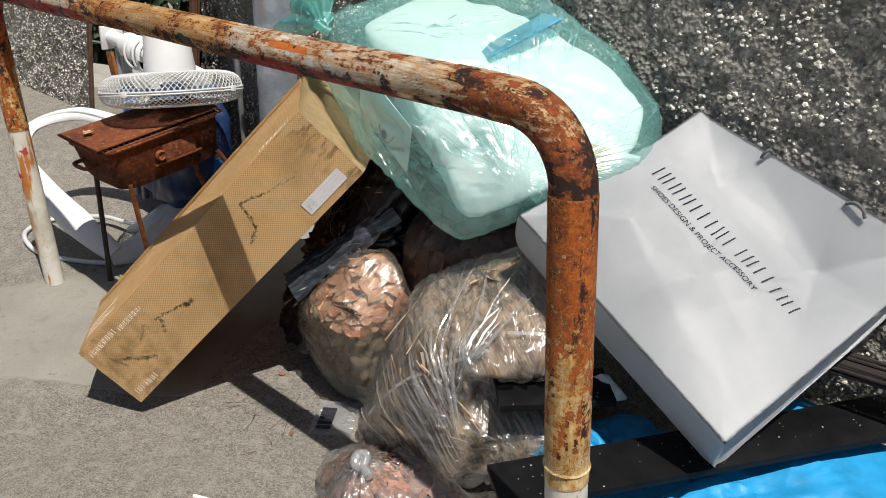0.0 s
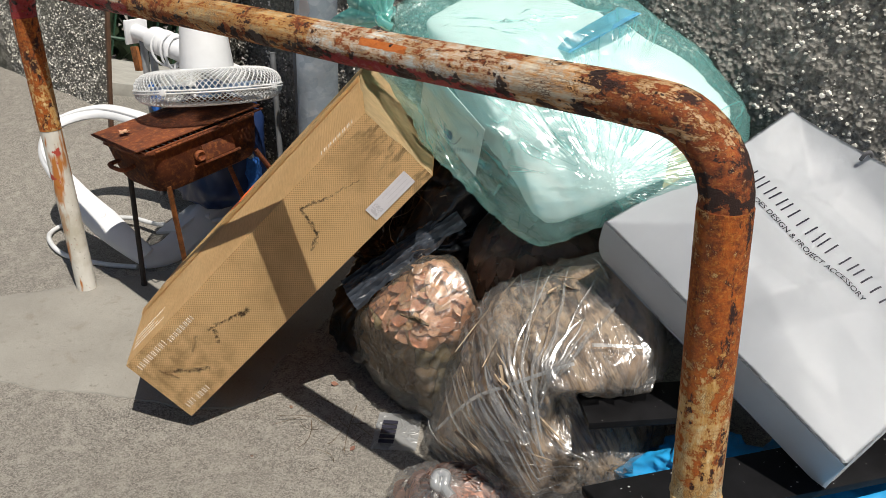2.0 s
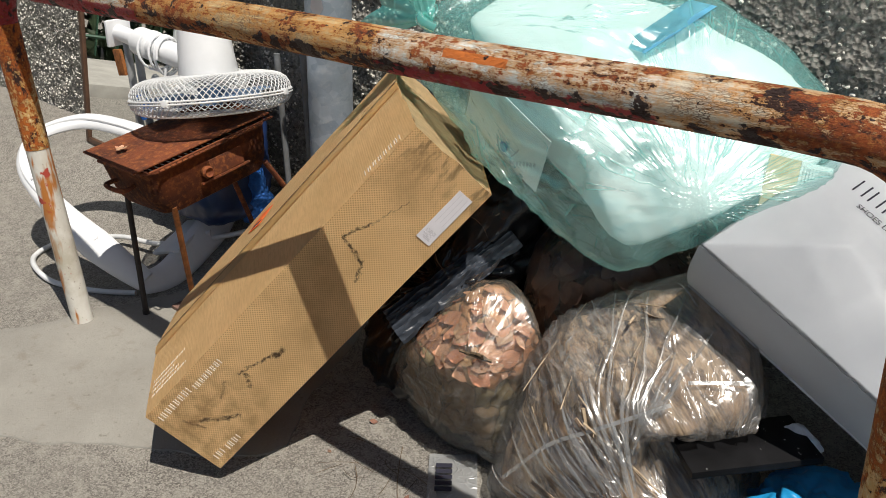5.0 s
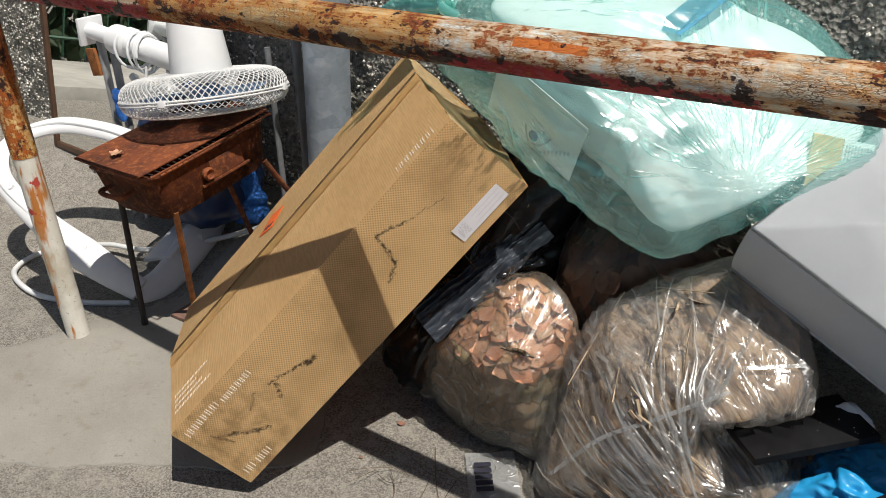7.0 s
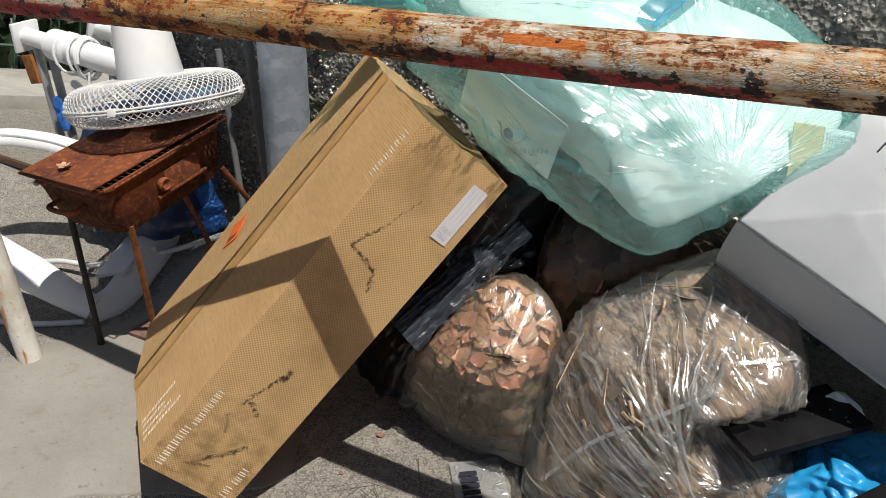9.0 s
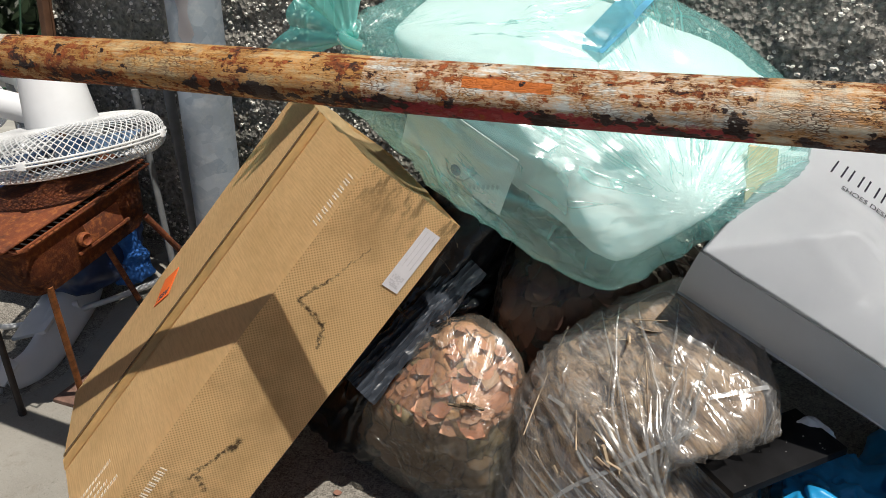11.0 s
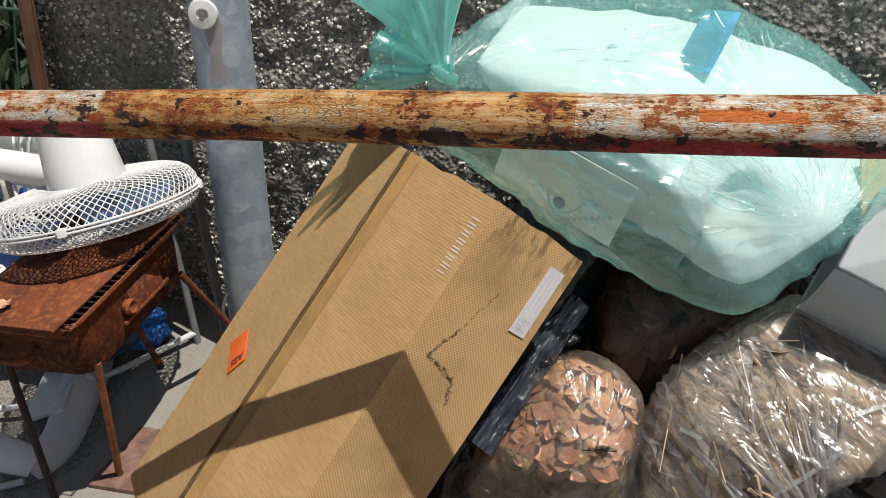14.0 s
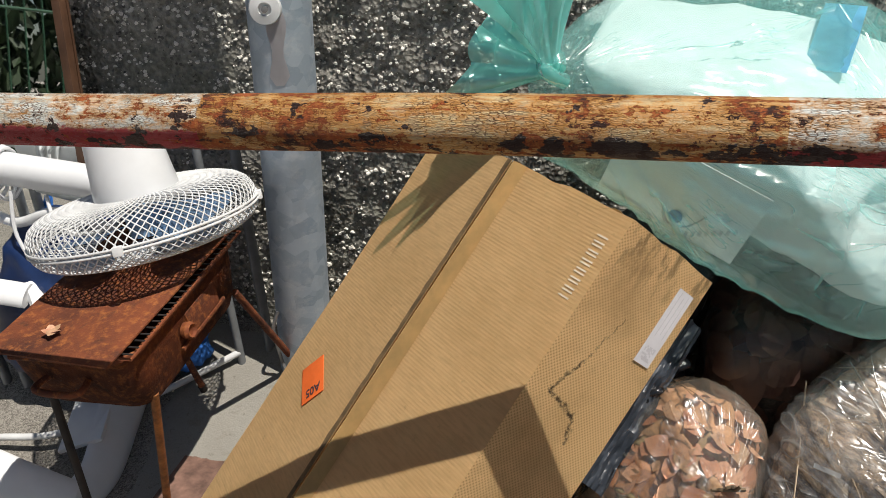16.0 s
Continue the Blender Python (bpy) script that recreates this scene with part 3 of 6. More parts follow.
class Sack:
    """A stuffed sack: a rounded hull of a few corners, taut between them."""
    def __init__(self, corners, power=9.0, swell=1.0):
        pts = [Vector(c) for c in corners]
        self.c = sum(pts, Vector()) / len(pts)
        b = bmesh.new()
        for p in pts:
            b.verts.new((p - self.c) * swell)
        bmesh.ops.convex_hull(b, input=b.verts)
        b.normal_update()
        planes = {}
        for f in b.faces:
            n = f.normal
            d = n.dot(f.calc_center_median())
            if d < 0:
                n, d = -n, -d
            planes[tuple(round(v, 3) for v in n)] = (n.copy(), max(d, 0.01))
        b.free()
        self.planes, self.power = list(planes.values()), power

    def reach(self, way):
        s = sum((n.dot(way) / d) ** self.power for n, d in self.planes if n.dot(way) > 0)
        return s ** (-1.0 / self.power)

    def skin(self, detail=5, crease=0.01, scale=6.0, gather=None, pleat=0.012, count=16, seed=0.0, floor=-10.0, jag=0.004, folds=0, fold=0.007):
        bm = bmesh.new()
        bmesh.ops.create_icosphere(bm, subdivisions=detail, radius=1.0)
        g = (Vector(gather) - self.c).normalized() if gather else None
        if g:
            s1 = g.orthogonal().normalized()
            s2 = g.cross(s1)
        off = Vector((seed, seed * 1.7, -seed))
        rnd = random.Random(int(seed * 13) + 5)
        size = max(d for _, d in self.planes)
        cuts = []
        for _ in range(folds):
            n = Vector((rnd.gauss(0, 1), rnd.gauss(0, 1), rnd.gauss(0, 1))).normalized()
            cuts.append((n, rnd.uniform(-0.9, 0.9) * size, rnd.uniform(0.006, 0.022), rnd.uniform(-0.5, 1.0) * fold, rnd.uniform(0, 90)))
        for v in bm.verts:
            w = v.co.normalized()
            r = self.reach(w)
            p = w * r
            q = p + off
            r += crease * (ridged(q, scale) - 0.55) + crease * 0.4 * (ridged(q + Vector((3, 1, 2)), scale * 2.7) - 0.5)
            r += jag * noise.noise(q * 40)
            for n, d, wide, high, z in cuts:
                e = 1 - abs(n.dot(p) - d) / wide
                if e > 0:
                    r += high * e * min(1.0, max(0.0, 0.5 + 1.8 * noise.noise(p * 5 + Vector((z, 0, 0)))))
            if g:
                around = math.atan2(w.dot(s2), w.dot(s1))
                near = (1 + w.dot(g)) / 2
                ring = Vector((math.cos(around), math.sin(around), near * 0.6 + seed)) * count * 0.25
                r += pleat * (ridged(ring, 1.0) - 0.5) * (0.25 + near)
                if near > 0.93:
                    r += (near - 0.93) / 0.07 * 0.018
            v.co = self.c + w * r
            v.co.z = max(v.co.z, floor)
        return bm

    def band(self, points, width, lift=0.008, steps=40):
        """A narrow strip that follows the sack from point to point."""
        line = curve(points, steps // max(1, len(points) - 1))
        line = [self.c + w * (self.reach(w) + lift) for w in ((p - self.c).normalized() for p in line)]
        bm = bmesh.new()
        prev = None
        for i, p in enumerate(line):
            way = (line[min(i + 1, len(line) - 1)] - line[max(i - 1, 0)]).normalized()
            side = way.cross((p - self.c).normalized()).normalized() * width / 2
            row = (bm.verts.new(p - side), bm.verts.new(p + side))
            if prev:
                bm.faces.new((prev[0], row[0], row[1], prev[1]))
            prev = row
        return bm

    def inside(self, lo=0.6, hi=0.95, upper=True):
        w = Vector((random.gauss(0, 1), random.gauss(0, 1), random.gauss(0, 1))).normalized()
        if upper and w.z < -0.3:
            w.z = -w.z
        return self.c + w * self.reach(w) * random.uniform(lo, hi), w


def leaf_into(bm, at, size, way, turn, tip=22):
    """A curled dead leaf of eight faces."""
    q = way.to_track_quat('Z', 'Y').to_matrix().to_4x4() @ pose(0, 0, 0, random.uniform(-tip, tip), random.uniform(-tip, tip), turn)
    curl, fold = random.uniform(-0.2, 0.35), random.uniform(-0.15, 0.3)
    rows = []
    for i in range(5):
        u = i / 4 - 0.5
        w = (0.02, 0.26, 0.34, 0.24, 0.01)[i] * random.uniform(0.85, 1.15)
        rows.append([bm.verts.new(Matrix.Translation(at) @ q @ Vector((size * u, size * w * s, size * (curl * u * u + fold * w * abs(s))))) for s in (-1, 0, 1)])
    for a, b in zip(rows, rows[1:]):
        bm.faces.new((a[0], b[0], b[1], a[1]))
        bm.faces.new((a[1], b[1], b[2], a[2]))


def stick_into(bm, a, b, r, bend=0.0, sides=5):
    a, b = Vector(a), Vector(b)
    mid = (a + b) / 2 + Vector((random.uniform(-1, 1), random.uniform(-1, 1), random.uniform(-1, 1))) * bend
    tube([a, (a + mid) / 2 + (mid - (a + b) / 2) * 0.25, mid, (mid + b) / 2 + (mid - (a + b) / 2) * 0.25, b], [r, r, r * 0.95, r * 0.9, r * 0.7], sides, bm=bm)


def words(name, text, size, m, material, parent, squeeze=1.0):
    c = bpy.data.curves.new(name, 'FONT')
    c.body, c.size, c.extrude, c.align_x = text, size, 0.0004, 'LEFT'
    tmp = new(name, c)
    bpy.context.view_layer.update()
    me = bpy.data.meshes.new_from_object(tmp.evaluated_get(bpy.context.evaluated_depsgraph_get()))
    bpy.data.objects.remove(tmp)
    bpy.data.curves.remove(c)
    me.transform(m @ Matrix.Diagonal((squeeze, 1, 1, 1)))
    me.materials.clear()
    me.materials.append(material)
    ob = new(name, me)
    ob.parent = parent
    return ob


# ---- ground, walls ----
GROUND = -0.03


def rise(y):
    """The ground lifts gently towards the foot of the wall."""
    t = min(1.0, max(0.0, (y - 1.10) / 0.46))
    return GROUND + 0.125 * t * t * (3 - 2 * t)


def level(x, y):
    """The ground's height: a shallow hollow before the carton's foot, a low swelling of cement round the post."""
    return rise(y) + 0.018 * math.exp(-((x + 2.45) / 0.18) ** 2 - ((y - 0.79) / 0.14) ** 2) - 0.034 * math.exp(-((x + 1.74) / 0.30) ** 2 - ((y - 0.60) / 0.24) ** 2)


def make_ground():
    bm = bmesh.new()
    xs = [-60, -25, -12, -7, -5] + [-4 + 0.05 * i for i in range(91)] + [1, 2, 4, 9, 25, 60]
    ys = [-60, -25, -12, -6, -3, -1.5, -0.6] + [-0.2 + 0.045 * i for i in range(45)] + [2.2, 6, 60]
    grid = [[bm.verts.new((x, y, level(x, y) + (0.004 * noise.noise(Vector((x * 3, y * 3, 0))) if -4 < x < 0.5 and -0.2 < y < 1.8 else 0))) for y in ys] for x in xs]
    for a, b in zip(grid, grid[1:]):
        for j in range(len(ys) - 1):
            bm.faces.new((a[j], b[j], b[j + 1], a[j + 1]))
    return tagged(part("ground", bm, M_GROUND), "coarse sunlit concrete with exposed grit", "ground", kind="structure")


def make_patch():
    """A smooth cement repair with a ragged edge, a few millimetres proud."""
    bm = bmesh.new()
    ring = curve([(-2.10, 0.46, 0), (-1.99, 0.55, 0), (-1.88, 0.63, 0), (-1.66, 0.80, 0), (-1.74, 1.02, 0), (-1.86, 1.36, 0), (-2.05, 1.50, 0), (-2.42, 1.52, 0), (-2.44, 1.30, 0), (-2.40, 1.06, 0), (-2.47, 0.86, 0), (-2.50, 0.74, 0), (-2.62, 0.55, 0), (-2.44, 0.30, 0)], 10, True)
    top, low = [], []
    for p in ring:
        k = 1 + 0.05 * noise.noise(p * 7) + 0.035 * noise.noise(p * 26)
        q = Vector((-2.1 + (p.x + 2.1) * k, 0.95 + (p.y - 0.95) * k, 0))
        low.append(bm.verts.new((q.x, q.y, level(q.x, q.y) - 0.01)))
        q = Vector((-2.1 + (q.x + 2.1) * 0.985, 0.95 + (q.y - 0.95) * 0.985, 0))
        top.append(bm.verts.new((q.x, q.y, level(q.x, q.y) + 0.002)))
    rings = [low, top]
    for k in (0.9, 0.8, 0.7, 0.6, 0.5, 0.4, 0.3, 0.2, 0.1):
        ring = []
        for v in top:
            x, y = -2.1 + (v.co.x + 2.1) * k, 0.95 + (v.co.y - 0.95) * k
            ring.append(bm.verts.new((x, y, level(x, y) + 0.006 + 0.002 * noise.noise(Vector((x * 5, y * 5, 2))))))
        rings.append(ring)
    n = len(low)
    for a, b in zip(rings, rings[1:]):
        for i in range(n):
            bm.faces.new((a[i], a[(i + 1) % n], b[(i + 1) % n], b[i]))
    bm.faces.new(rings[-1])
    return tagged(part("pavement", bm, M_PATCH), "smooth pale cement repair on the ground", "pavement", kind="structure")


WALL_Y = 1.56


def wall_face(x, z):
    """Where the uneven face of the wall lies."""
    p = Vector((x, 0.3, z))
    return WALL_Y + 0.012 - max(0.008 * noise.noise(p * 6) + 0.007 * noise.noise(p * 17) + 0.004 * noise.noise(p * 41), -0.012)


def make_wall():
    bm = bmesh.new()
    box((30, 0.4, 3.2), (-3, WALL_Y + 0.23, 1.4), bm=bm)
    wall = tagged(part("wall_north", bm, M_WALL, smooth=False), "dark rough rendered wall with flaking limewash", "wall", kind="structure")
    # rough face with lumps and hollows
    nx, nz, x0, x1, z0, z1 = 620, 150, -5.4, 0.6, -0.05, 1.35
    bm = bmesh.new()
    rows = []
    for i in range(nx):
        x = x0 + (x1 - x0) * i / (nx - 1)
        rows.append([bm.verts.new((x, wall_face(x, z), z)) for z in (z0 + (z1 - z0) * j / (nz - 1) for j in range(nz))])
    for a, b in zip(rows, rows[1:]):
        for j in range(nz - 1):
            bm.faces.new((a[j], b[j], b[j + 1], a[j + 1]))
    part("render_coat", bm, M_WALL, wall)
    # pebble dash: dark stones all over, limewashed ones in clusters
    rnd = random.Random(7)

    def stones(count, lo, hi, chance, name, mat, proud):
        verts, faces, made = [], [], 0
        while made < count:
            x, z = rnd.uniform(-4.9, 0.3), rnd.uniform(0.02, 1.2)
            if rnd.random() > chance(x, z):
                continue
            made += 1
            r = lo + (hi - lo) * rnd.random() ** 2
            k = rnd.randint(5, 6)
            a0 = rnd.uniform(0, 6.28)
            y = wall_face(x, z)
            rim = [(a0 + 6.28 * i / k, r * rnd.uniform(0.6, 1.3)) for i in range(k)]
            n = len(verts)
            verts.extend((x + q * math.cos(a), y + 0.003, z + q * 0.85 * math.sin(a)) for a, q in rim)
            verts.extend((x + q * 0.6 * math.cos(a), y - r * proud * rnd.uniform(0.5, 1.1), z + q * 0.45 * math.sin(a) - q * 0.15) for a, q in rim)
            for i in range(k):
                j = (i + 1) % k
                faces.append((n + j, n + i, n + k + i, n + k + j))
            faces.append(tuple(range(n + 2 * k - 1, n + k - 1, -1)))
        me = bpy.data.meshes.new(name)
        me.from_pydata(verts, [], faces)
        me.materials.append(mat)
        ob = new(name, me)
        ob.parent = wall
        tagged(ob, kind="stuff")

    def white(x, z):
        p = Vector((x, 0, z))
        d = 0.7 * noise.noise(p * 3.1 + Vector((4, 0, 0))) + 0.9 * noise.noise(p * 11.0) + 1.0 * noise.noise(p * 31)
        d += 0.25 if x < -1.75 else 0.08
        if x < -3.2:
            d += 0.45
        d -= max(0.0, z - 0.95) * 0.8
        return min(1.0, max(0.02, 2.4 * d - 0.25))
    stones(26000, 0.002, 0.0075, lambda x, z: 1.0, "dark_pebbles", M_PEBBLE, 0.45)
    stones(24000, 0.0018, 0.0075, white, "limewash_flakes", M_FLAKE, 0.7)
    return wall


make_ground(), make_patch(), make_wall()


def make_far_side():
    """What the old mirror shows: a pale strip of pavement, a green fence and a dark hedge behind it."""
    w = part("pavement_far", box((1.5, 9.0, 0.10), (-6.2, -3.4, 0.0), bevel=0.01), M_LOWWALL)
    tagged(w, "pale raised pavement at the far side", "pavement", kind="structure")
    bm = bmesh.new()
    rnd = random.Random(3)
    for _ in range(7000):
        p = Vector((-7.5 - rnd.random() * 0.8, rnd.uniform(-8.0, 1.4), rnd.uniform(0.0, 2.6)))
        s = rnd.uniform(0.07, 0.16)
        q = Euler((rnd.uniform(0, 6), rnd.uniform(0, 6), rnd.uniform(0, 6))).to_matrix()
        bm.faces.new([bm.verts.new(p + q @ Vector(c) * s) for c in ((-1, 0, 0), (0, -0.5, 0.1), (1, 0, 0), (0, 0.5, 0.1))])
    tagged(part("hedge", bm, M_HEDGE, smooth=False), "dense dark green hedge behind the fence", "hedge", kind="stuff")
    t = thing("fence", "dark green metal bar fence before the hedge", "fence", (-7.2, -3.4, 0.05))
    for i in range(46):
        part("bar", tube([(0, -4.2 + 0.18 * i, 0), (0, -4.2 + 0.18 * i, 1.3)], 0.009, 6), M_GREEN_PAINT, t)
    for z in (0.15, 1.2):
        part("fence_rail", tube([(0, -4.4, z), (0, 4.3, z)], 0.015, 6), M_GREEN_PAINT, t)


M_GREEN_PAINT = simple("green_fence_paint", (0.03, 0.09, 0.05), 0.5)
make_far_side()


# ---- pipe barrier ----
RAIL_Y, RAIL_Z, PIPE = 0.792, 0.877, 0.0308
POST_R, POST_L = -0.547, -2.434


def make_barrier():
    t = thing("barrier", "rusty pipe barrier with flaking white and red paint", "barrier", (-1.5, RAIL_Y, GROUND))
    base = t.matrix_world.inverted()
    bend = 0.098
    top = lambda x: RAIL_Z + 0.0107 * (x + 1.3)

    def arc(cx, sx):
        return [Vector((cx + sx * bend * math.sin(a), RAIL_Y, top(cx) - bend + bend * math.cos(a))) for a in (math.pi / 2 * i / 9 for i in range(10))]
    right = arc(POST_R - bend, 1)
    left = arc(POST_L - 0.043 + bend, -1)[::-1]
    mids = [Vector((x, RAIL_Y, top(x) + 0.0015 * math.sin(x * 7))) for x in [-2.2 + 0.05 * i for i in range(31)]]
    o = Vector((0, RAIL_Y, RAIL_Z))
    rail = part("top_rail", tube([p - o for p in left + mids + right], PIPE, 32), M_RAIL, t)
    rail.matrix_parent_inverse = base
    rail.location = o
    zt = top(POST_R) - bend
    leg = lambda z: POST_R + 0.0525 * (zt - z)
    p = part("post", tube([(leg(z), RAIL_Y, z) for z in (GROUND - 0.02, 0.2, 0.36)], PIPE, 28), M_POST_WHITE, t, "post foot with worn white paint")
    p.matrix_parent_inverse = base
    p = part("post", tube([(leg(z), RAIL_Y, z) for z in (0.36, 0.5, 0.65, zt)], PIPE + 0.0012, 28), M_POST, t, "deeply rusted post")
    p.matrix_parent_inverse = base
    lean = lambda z: POST_L - 0.055 * z
    p = part("post", tube([(lean(z), RAIL_Y, z) for z in (GROUND - 0.02, 0.2, 0.47)], PIPE - 0.003, 28), M_POST_WHITE, t, "white painted post foot with rust runs")
    p.matrix_parent_inverse = base
    p = part("post", tube([(lean(z), RAIL_Y, z) for z in (0.47, 0.6, top(POST_L) - bend)], [PIPE - 0.002, PIPE - 0.001, PIPE], 28), M_POST, t, "rusted upper post")
    p.matrix_parent_inverse = base
    for z in (0.385,):
        c = part("weld_ring", tube([(leg(z), RAIL_Y, z + d) for d in (-0.004, 0, 0.004)], [PIPE, PIPE + 0.0035, PIPE], 24), M_POST, t)
        c.matrix_parent_inverse = base
    return t


make_barrier()


# ---- galvanised pole ----
def make_pole():
    x, y = -2.148, 1.450
    t = thing("pole", "galvanised grey steel pole with a strip of tape", "pole", (x, y, rise(y)))
    part("shaft", tube([(0.088 * z, -0.019 * z, z) for z in (-0.05, 0.4, 0.8, 1.4, 2.4)], 0.060, 36), M_GALV, t)
    face = Vector((0.35, -0.94, 0)).normalized()
    m = Matrix.Translation(face * 0.058 + Vector((0.052, -0.016, 0.885 - rise(y)))) @ face.to_track_quat('Z', 'Y').to_matrix().to_4x4()
    cap = part("clamp", turned([(0.002, 0.0), (0.028, 0.0), (0.03, 0.006), (0.027, 0.016), (0.012, 0.018), (0.011, 0.013), (0.002, 0.012)], 28, m), M_WHITE_PAINT, t, "round white clamp")
    part("bolt", turned([(0.001, 0.012), (0.006, 0.012), (0.006, 0.02), (0.001, 0.021)], 10, m), M_STEEL, cap)
    bm = bmesh.new()
    rows = []
    for i in range(9):
        z = 0.875 - rise(y) - 0.022 * i * 0.75
        w = 0.013 + 0.004 * math.sin(i * 1.1) - (0.008 if i == 8 else 0)
        rows.append([bm.verts.new((0.0612 * math.sin(a) + 0.088 * z, -0.0612 * math.cos(a) - 0.019 * z, z)) for a in [0.32 + s * w / 0.055 for s in (-1, 0, 1)]])
    for a, b in zip(rows, rows[1:]):
        bm.faces.new((a[0], b[0], b[1], a[1])), bm.faces.new((a[1], b[1], b[2], a[2]))
    bmesh.ops.solidify(bm, geom=bm.faces[:], thickness=0.0008)
    part("tape", bm, M_LABEL, t, "torn strip of grey tape")
    part("earth_wire", tube(curve([(-0.02, -0.055, 0.16), (-0.03, -0.07, 0.12), (-0.028, -0.062, 0.04), (-0.01, -0.075, 0.0)]), 0.004, 8), M_STEEL, t)


make_pole()


# ---- long carton ----
def make_carton():
    a = Vector((0.472, 0.512, 0.717)).normalized()
    n = Vector((0.61, 0.49, -0.62))
    n = (n - a * n.dot(a)).normalized()
    mm = a.cross(n).normalized()
    L, W, D, T = 0.80, 0.475, 0.186, 0.005
    corner = Vector((-1.692, 0.680, -0.008)) + n * 0.018 - mm * 0.016
    m = Matrix((( a.x, mm.x, -n.x, corner.x), (a.y, mm.y, -n.y, corner.y), (a.z, mm.z, -n.z, corner.z), (0, 0, 0, 1)))
    t = thing("cardboard_carton", "long brown cardboard carton, scuffed, leaning on the rubbish", "carton", m=m)
    # local axes: x along the length, y into the depth, z across the narrow side

    def sheet(name, fn, nu, nv, mat, label="", thick=T):
        bm = bmesh.new()
        g = [[bm.verts.new(fn(i / nu, j / nv)) for j in range(nv + 1)] for i in range(nu + 1)]
        for p, q in zip(g, g[1:]):
            for j in range(nv):
                bm.faces.new((p[j], q[j], q[j + 1], p[j + 1]))
        bmesh.ops.solidify(bm, geom=bm.faces[:], thickness=thick)
        return part(name, bm, mat, t, label)

    def dent(x, y):
        return 0.0012 * noise.noise(Vector((x * 6, y * 6, 1)))

    def ragged(u, v):
        return L * u + (0.006 * noise.noise(Vector((v * 9, 3, 0))) if u > 0.99 else 0)
    # narrow side that faces the way: y = 0
    sheet("narrow_side", lambda u, v: (ragged(u, v), dent(u, v), D * v), 24, 8, M_CARD_DOT, "narrow side printed with a weave of pale dots")
    # broad side, z = D, in two flaps that meet at a taped seam
    seam = 0.235

    def out(y):
        """The broad side bulges outwards towards the seam and beyond."""
        return D + (0.22 * y if y < seam else 0.22 * seam + 0.01 * (y - seam))
    sheet("flap", lambda u, v: (ragged(u, v), (seam - 0.0015) * v, out((seam - 0.0015) * v) + dent(u, v + 3)), 24, 8, M_CARD, "broad side flap beside the seam")
    sheet("flap", lambda u, v: (ragged(u, v + 2), seam + 0.0015 + (W - seam) * v, out(seam + 0.0015 + (W - seam) * v) + dent(u, v + 5)), 24, 10, M_CARD, "broad side flap with an orange sticker")
    sheet("tape", lambda u, v: (L * u, seam - 0.005 - 0.030 * v, out(seam - 0.005 - 0.030 * v) + 0.0022), 30, 2, M_TAPE, "brown packing tape", 0.0008)
    sheet("worn_edge", lambda u, v: (L * u, seam + 0.0015 + (0.010 + 0.003 * noise.noise(Vector((u * 30, 0, 0)))) * v, out(seam + 0.0115 * v) + 0.0016), 60, 1, M_CARD_WORN, "dirty worn edge of the seam", 0.0006)
    # black strip set into the open seam in place of its shade
    part("seam_shadow_gap", box((L * 0.99, 0.004, 0.004), (L / 2, seam, out(seam) - 0.006)), M_BLACK_FILM, t)
    sheet("far_side", lambda u, v: (L * u, W, out(W) * v), 8, 3, M_CARD)
    sheet("under_side", lambda u, v: (L * u, W * v, 0.0), 8, 8, M_CARD)
    sheet("base_end", lambda u, v: (0.0, W * u, out(W * u) * v), 8, 5, M_CARD_IN)
    def end_panel(u, v):
        y, z = W * u, out(W * u) * v
        edge = min(u, 1 - u, v * 0.6, (1 - v) * 0.6)
        crush = 0.010 * noise.noise(Vector((y * 22, z * 22, 5))) + 0.005 * noise.noise(Vector((y * 60, z * 60, 1)))
        return (L - 0.003 - 0.012 * min(1.0, edge * 14) + crush * max(0.25, 1 - edge * 12), y, z)
    sheet("top_end", end_panel, 40, 18, M_CARD_IN, "dented pale end panel")
    # print: pale block shapes where the maker's marks stand
    def strokes(x0, at, count, h, gap, side="narrow"):
        """A row of plain upright bars, the size of the lettering that stands there."""
        bm = bmesh.new()
        rnd = random.Random(count * 7 + int(x0 * 1000))
        w, pen = gap * 0.62, min(0.0022, gap * 0.2)

        def stroke(x, up, sx, sy):
            if side == "narrow":
                box((sx, 0.0006, sy), m=Matrix.Translation((x, dent(x / L, at / D) - 0.0005, at + up)), bm=bm)
            else:
                y = at + up
                box((sx, sy, 0.0006), m=Matrix.Translation((x, y, out(y) + dent(x / L, y / seam + 3) + 0.0008)) @ pose(0, 0, 0, 12.4, 0, 0), bm=bm)
        for i in range(count):
            x = x0 + gap * (i + 0.5)
            tall = h * rnd.uniform(0.9, 1.0)
            stroke(x - w / 2, 0, pen, tall)
            stroke(x + w / 2, 0, pen, tall)
        return part("print_mark", bm, M_PALE_INK, t)
    strokes(0.015, D - 0.025, 7, 0.0155, 0.0135)
    strokes(0.118, D - 0.031, 7, 0.013, 0.0118)
    strokes(0.015, 0.024, 2, 0.015, 0.0130)
    strokes(0.050, 0.022, 3, 0.015, 0.0130)
    strokes(0.666, 0.026, 7, 0.019, 0.0140, "broad")
    for i, n in enumerate((13, 10, 8, 12)):
        strokes(0.014, 0.045 + 0.016 * i, n, 0.008, 0.0088, "broad")
    # white label with grey lines
    lab = part("label", box((0.117, 0.001, 0.032), (0.708, -0.0016, 0.033)), M_LABEL, t, "white shipping label")
    bm = bmesh.new()
